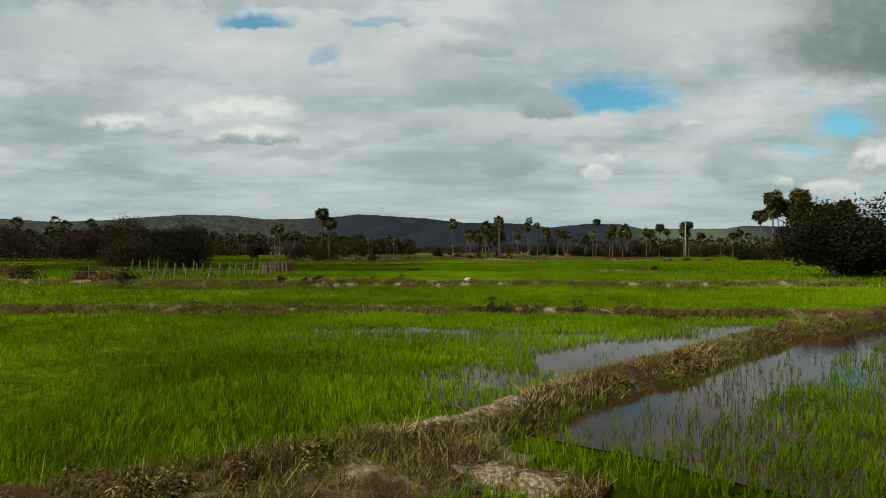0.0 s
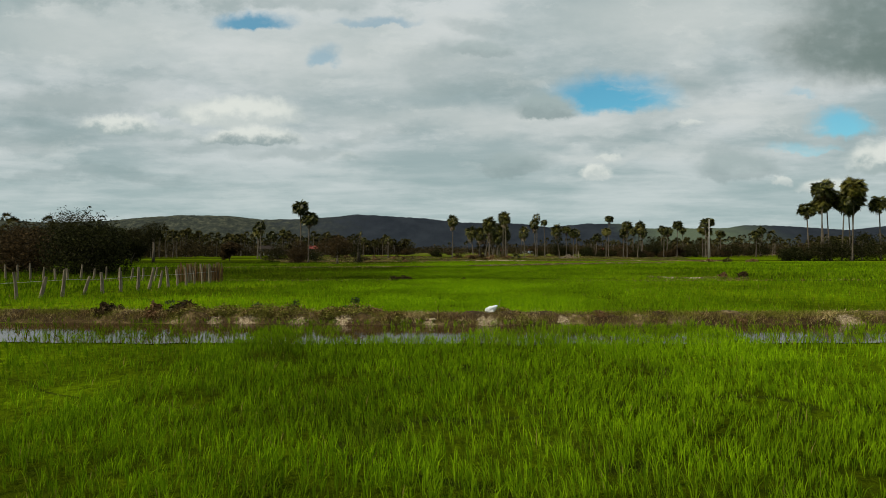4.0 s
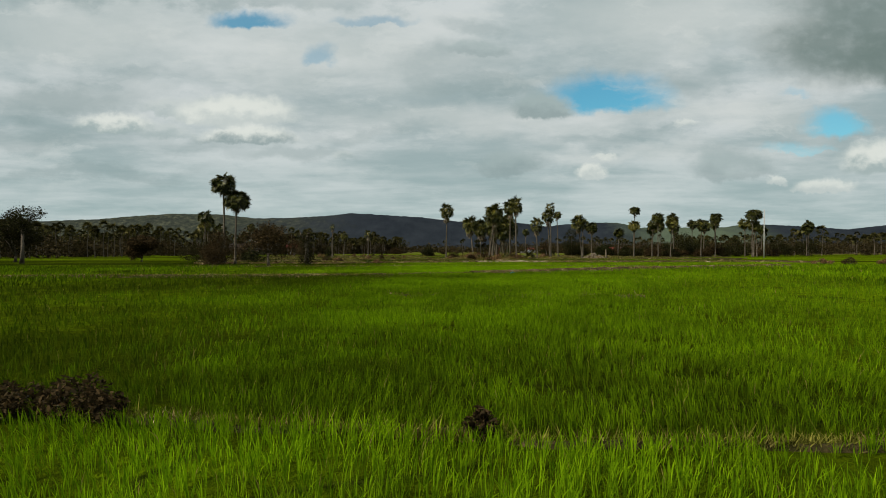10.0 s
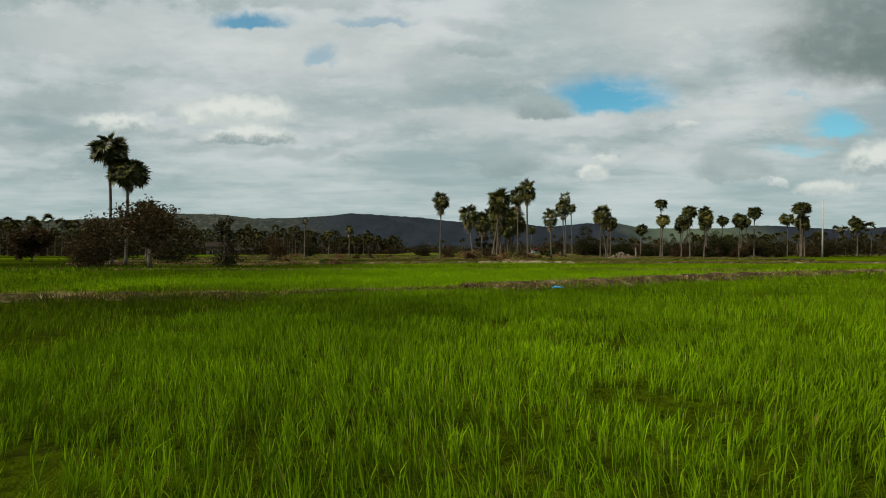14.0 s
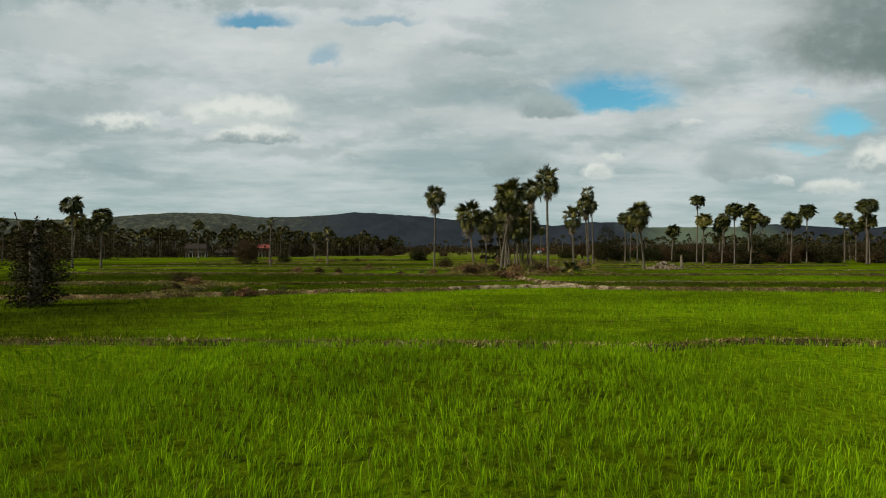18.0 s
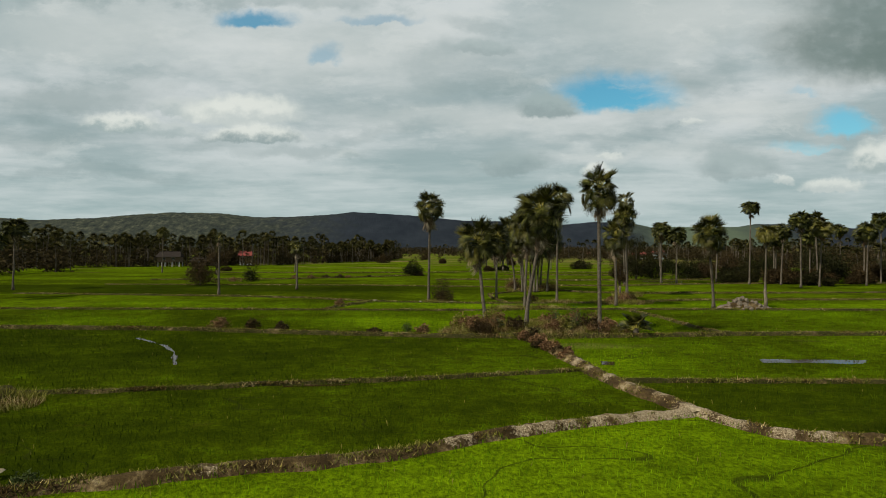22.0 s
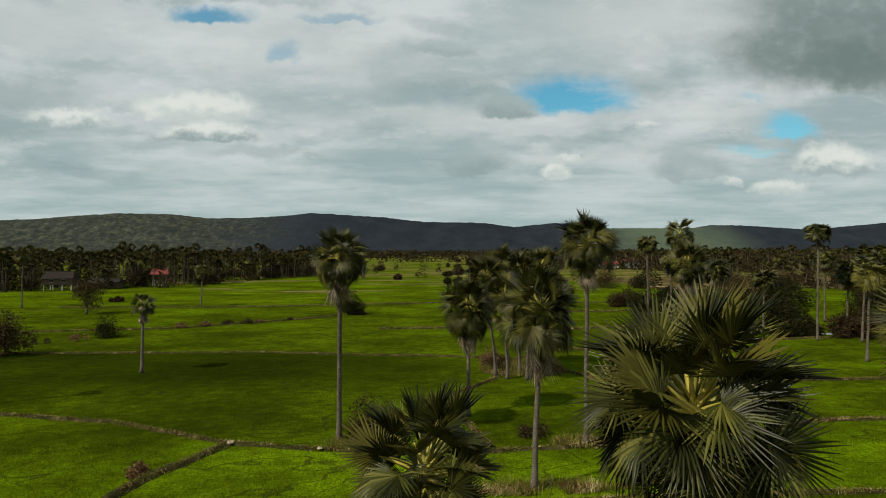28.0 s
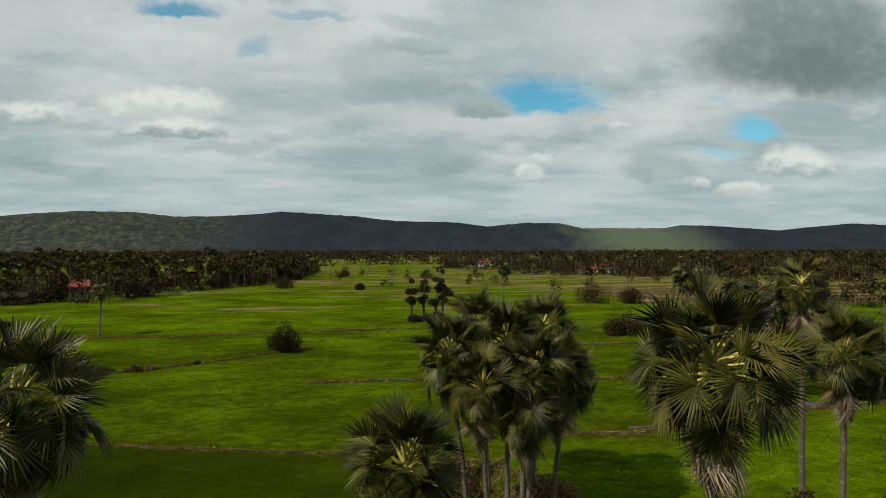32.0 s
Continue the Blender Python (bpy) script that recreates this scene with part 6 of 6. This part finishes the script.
for j in range(6):
    for i in range(6):
        a = j * 7 + i
        F.append((a, a + 1, a + 8, a + 7))
sheet = part_of("sheet", mesh("sheet", V, F, BLUE_PLASTIC, smooth=True), litter)
sheet.modifiers.new("thick", "SOLIDIFY").thickness = 0.006

# ---------------------------------------------------------------- dry grass on the bunds
rng = np.random.default_rng(3)


def blades(X, Y, Z, H, Wd, lean, rng):
    """thin upright blades as single triangles: arrays of corners and indices"""
    n = len(X)
    a = rng.uniform(0, 2 * np.pi, n)
    b = rng.uniform(0, 2 * np.pi, n)
    L = H * lean * np.abs(rng.normal(0.6, 0.5, n))
    V = np.empty((n, 3, 3), np.float32)
    V[:, 0] = np.stack([X + np.cos(a) * Wd / 2, Y + np.sin(a) * Wd / 2, Z], 1)
    V[:, 1] = np.stack([X - np.cos(a) * Wd / 2, Y - np.sin(a) * Wd / 2, Z], 1)
    V[:, 2] = np.stack([X + np.cos(b) * L, Y + np.sin(b) * L, Z + H], 1)
    return V.reshape(-1, 3), np.arange(n * 3).reshape(-1, 3)


Xs, Ys, Zs, Hs, Ws = [], [], [], [], []
for hw, hh, bare, pts in BUNDS.values():
    for (x1, y1), (x2, y2) in zip(pts, pts[1:]):
        L = math.hypot(x2 - x1, y2 - y1)
        ym = (y1 + y2) / 2
        near = 6.5 if ym < 45 else 2.6 if ym < 110 else 1.0
        n = int(L * ((1.25 - 0.75 * bare) if ym > 60 else 1.0) * 230 * near)
        f = rng.random(n)
        s = rng.normal(0, 0.75, n)
        tx, ty = (x2 - x1) / L, (y2 - y1) / L
        X, Y = x1 + (x2 - x1) * f + ty * s * hw, y1 + (y2 - y1) * f - tx * s * hw
        lush = np.sin(X * 1.7 + Y * 0.9) + np.sin(X * 0.6 - Y * 2.1)
        keep = (lush + rng.normal(0, 0.8, n) > np.where(Y < 60, -4.0, -1.6 + 1.1 * bare)) & (np.abs(X - 2) < 16 + Y * 0.2)
        for cx, cy, cr in CLAY_SPOTS:
            keep &= np.hypot(X - cx, Y - cy) > cr * rng.uniform(0.3, 1.3, n)
        lush = lush[keep]
        X, Y, s = X[keep], Y[keep], s[keep]
        Xs.append(X), Ys.append(Y), Zs.append(np.maximum(0, hh * (1 - 0.35 * s * s)) - 0.04)
        tall = rng.random(len(X)) < 0.05 + 0.04 * (lush > 1)
        Hs.append(np.where(tall, rng.uniform(0.12, 0.26, len(X)), rng.uniform(0.04, 0.15, len(X)))), Ws.append(np.full(len(X), 0.014 if ym < 45 else 0.022 if ym < 110 else 0.05))
for cx, cy, ax, ay, n, h0, h1 in ((MOUND[0], MOUND[1], 7.6, 3.3, 15000, 0.15, 0.6), (17, 226.5, 4.2, 3.6, 6000, 0.2, 0.7), (12.5, 196.6, 4.5, 0.8, 3500, 0.2, 0.6), (24, 202.2, 4.0, 1.6, 4000, 0.2, 0.7),
                                   (2.0, 204.3, 2.4, 0.7, 1800, 0.15, 0.5), (16.9, 203.4, 2.2, 1.0, 2200, 0.2, 0.6), (-16, 156, 3.0, 2.0, 3000, 0.15, 0.5), (28.5, 214, 2.0, 2.0, 2000, 0.2, 0.6), (30, 218, 2.2, 1.2, 1800, 0.2, 0.5)):
    a, r = rng.uniform(0, 2 * np.pi, n), np.sqrt(rng.random(n))
    X, Y = cx + np.cos(a) * r * ax, cy + np.sin(a) * r * ay
    k = np.sin(X * 1.9 + 0.7 * Y) + np.sin(Y * 2.3 - X) + rng.normal(0, 0.6, n) > -0.7
    X, Y = X[k], Y[k]
    d = np.clip(1 - ((X - MOUND[0]) / MOUND[2]) ** 2 - ((Y - MOUND[1]) / MOUND[3]) ** 2, 0, 1)
    Xs.append(X), Ys.append(Y), Zs.append(MOUND[4] * d ** 0.7 - 0.05), Hs.append(rng.uniform(h0, h1, len(X))), Ws.append(np.full(len(X), 0.05))
V, T = blades(np.concatenate(Xs), np.concatenate(Ys), np.concatenate(Zs), np.concatenate(Hs), np.concatenate(Ws), 1.1, rng)
tagged(new("dry_grass", tri_mesh("dry_grass", V, T, DRY)), "dry matted grass and straw growing over the bunds", "grass", kind="stuff")

# ---------------------------------------------------------------- rice, thicker beside the walk
RV, RT = [], []


def sow(x0, x1, y0, y1, dens, h, w, tuft=1, skew=0.0, spread=0.05):
    """rice in tufts: dens tufts to the square metre, tuft blades to each; every blade is bent at its middle"""
    n = int((x1 - x0) * (y1 - y0) * dens)
    X, Y = rng.uniform(x0, x1, n), rng.uniform(y0, y1, n)
    X = X + skew * Y
    d, wet, bare, sheet = look_up(BUND_D, X, Y), look_up(WET, X, Y), look_up(BARE, X, Y), look_up(SHEET, X, Y)
    thin = np.sin(X * 0.9 + 1.3 * np.sin(Y * 0.5)) + np.sin(Y * 0.7 + X * 0.3)
    clump = np.sin(X * 0.55 + 2.0 * np.sin(Y * 0.35)) + 0.6 * np.sin(X * 1.4 - Y * 0.9)
    sway = np.sin(X * 0.8 + 1.7 * np.sin(Y * 0.9)) * np.sin(Y * 1.1 + 1.1 * np.sin(X * 0.7)) + 0.5 * np.sin(X * 2.3 + Y * 1.7)
    keep = (d > 0.0) & ~bare & (~wet | (rng.random(n) < np.where(clump > 0.7, 0.16, 0.02)))
    keep &= ~sheet | (rng.random(n) < np.where(Y > 30, np.where(clump > -0.2, 0.95, 0.75), 0.9))
    # thin places near the first bund and the pools
    keep &= ~((Y < 40) & (thin > 1.5) & (rng.random(n) < 0.55))
    # lone gaps in the crop
    keep &= ~((sway < -0.95) & (rng.random(n) < 0.7))
    X, Y, thin, sway = X[keep], Y[keep], thin[keep], sway[keep]
    hh = h * (0.78 + 0.16 * rng.random(len(X)) + 0.06 * thin + 0.11 * sway) * np.where(Y < 24, 0.68, np.where(Y < 40, 0.82, 1.0))
    lean_x, lean_y = 0.10 * np.sin(Y * 0.6 + X * 0.9) + rng.normal(0, 0.08, len(X)), 0.10 * np.cos(X * 0.7 - Y * 0.5) + rng.normal(0, 0.08, len(X))
    if tuft > 1:
        X, Y, hh, lean_x, lean_y = (np.repeat(q, tuft) for q in (X, Y, hh, lean_x, lean_y))
    n = len(X)
    a, b = rng.uniform(0, 2 * np.pi, n), rng.uniform(0, 2 * np.pi, n)
    out = np.abs(rng.normal(0.20, 0.15, n))
    H = hh * rng.uniform(0.62, 1.12, n)
    bx, by = X + np.cos(b) * spread * 0.35 * rng.random(n), Y + np.sin(b) * spread * 0.35 * rng.random(n)
    dx, dy = (np.cos(b) * out + lean_x) * H, (np.sin(b) * out + lean_y) * H
    droop = rng.uniform(0.0, 0.5, n) * out * 1.6
    V = np.empty((n, 4, 3), np.float32)
    V[:, 0] = np.stack([bx, by, np.full(n, -0.01)], 1)
    mx, my, mz = bx + dx * 0.42, by + dy * 0.42, H * 0.58
    V[:, 1] = np.stack([mx + np.cos(a) * w / 2, my + np.sin(a) * w / 2, mz], 1)
    V[:, 2] = np.stack([bx + dx * (1.0 + droop), by + dy * (1.0 + droop), H * (1 - 0.35 * droop)], 1)
    V[:, 3] = np.stack([mx - np.cos(a) * w / 2, my - np.sin(a) * w / 2, mz], 1)
    k = np.arange(n)[:, None] * 4 + sum(len(q) for q in RV)
    RV.append(V.reshape(-1, 3))
    RT.append(np.concatenate([k + np.array((0, 1, 3)), k + np.array((1, 2, 3))]))


sow(-6, 6, 3.5, 26, 150, 0.29, 0.009, 5, 0.025)
sow(-12, -6, 7, 27, 45, 0.29, 0.013, 4, 0.025)
sow(6, 12, 9, 27, 45, 0.29, 0.013, 4, 0.025)
sow(-6, 6, 26, 40, 110, 0.29, 0.009, 5, 0.025)
sow(-5, 5, 40, 112, 105, 0.27, 0.009, 5, 0.025)
sow(-6, 6, 112, 128, 45, 0.29, 0.013, 5, 0.025)
sow(-11, -5, 27, 128, 42, 0.28, 0.014, 3, 0.025)
sow(5, 11, 27, 128, 42, 0.28, 0.014, 3, 0.025)
sow(-22, -11, 8, 128, 12, 0.29, 0.022, 3, 0.025, 0.15)
sow(11, 22, 8, 128, 12, 0.29, 0.022, 3, 0.025, 0.15)
sow(-62, -20, 20, 128, 9, 0.40, 0.07)
sow(23, 70, 20, 128, 9, 0.40, 0.07)
sow(-38, 50, 128, 205, 22, 0.24, 0.028)
V, T = np.concatenate(RV), np.concatenate(RT)
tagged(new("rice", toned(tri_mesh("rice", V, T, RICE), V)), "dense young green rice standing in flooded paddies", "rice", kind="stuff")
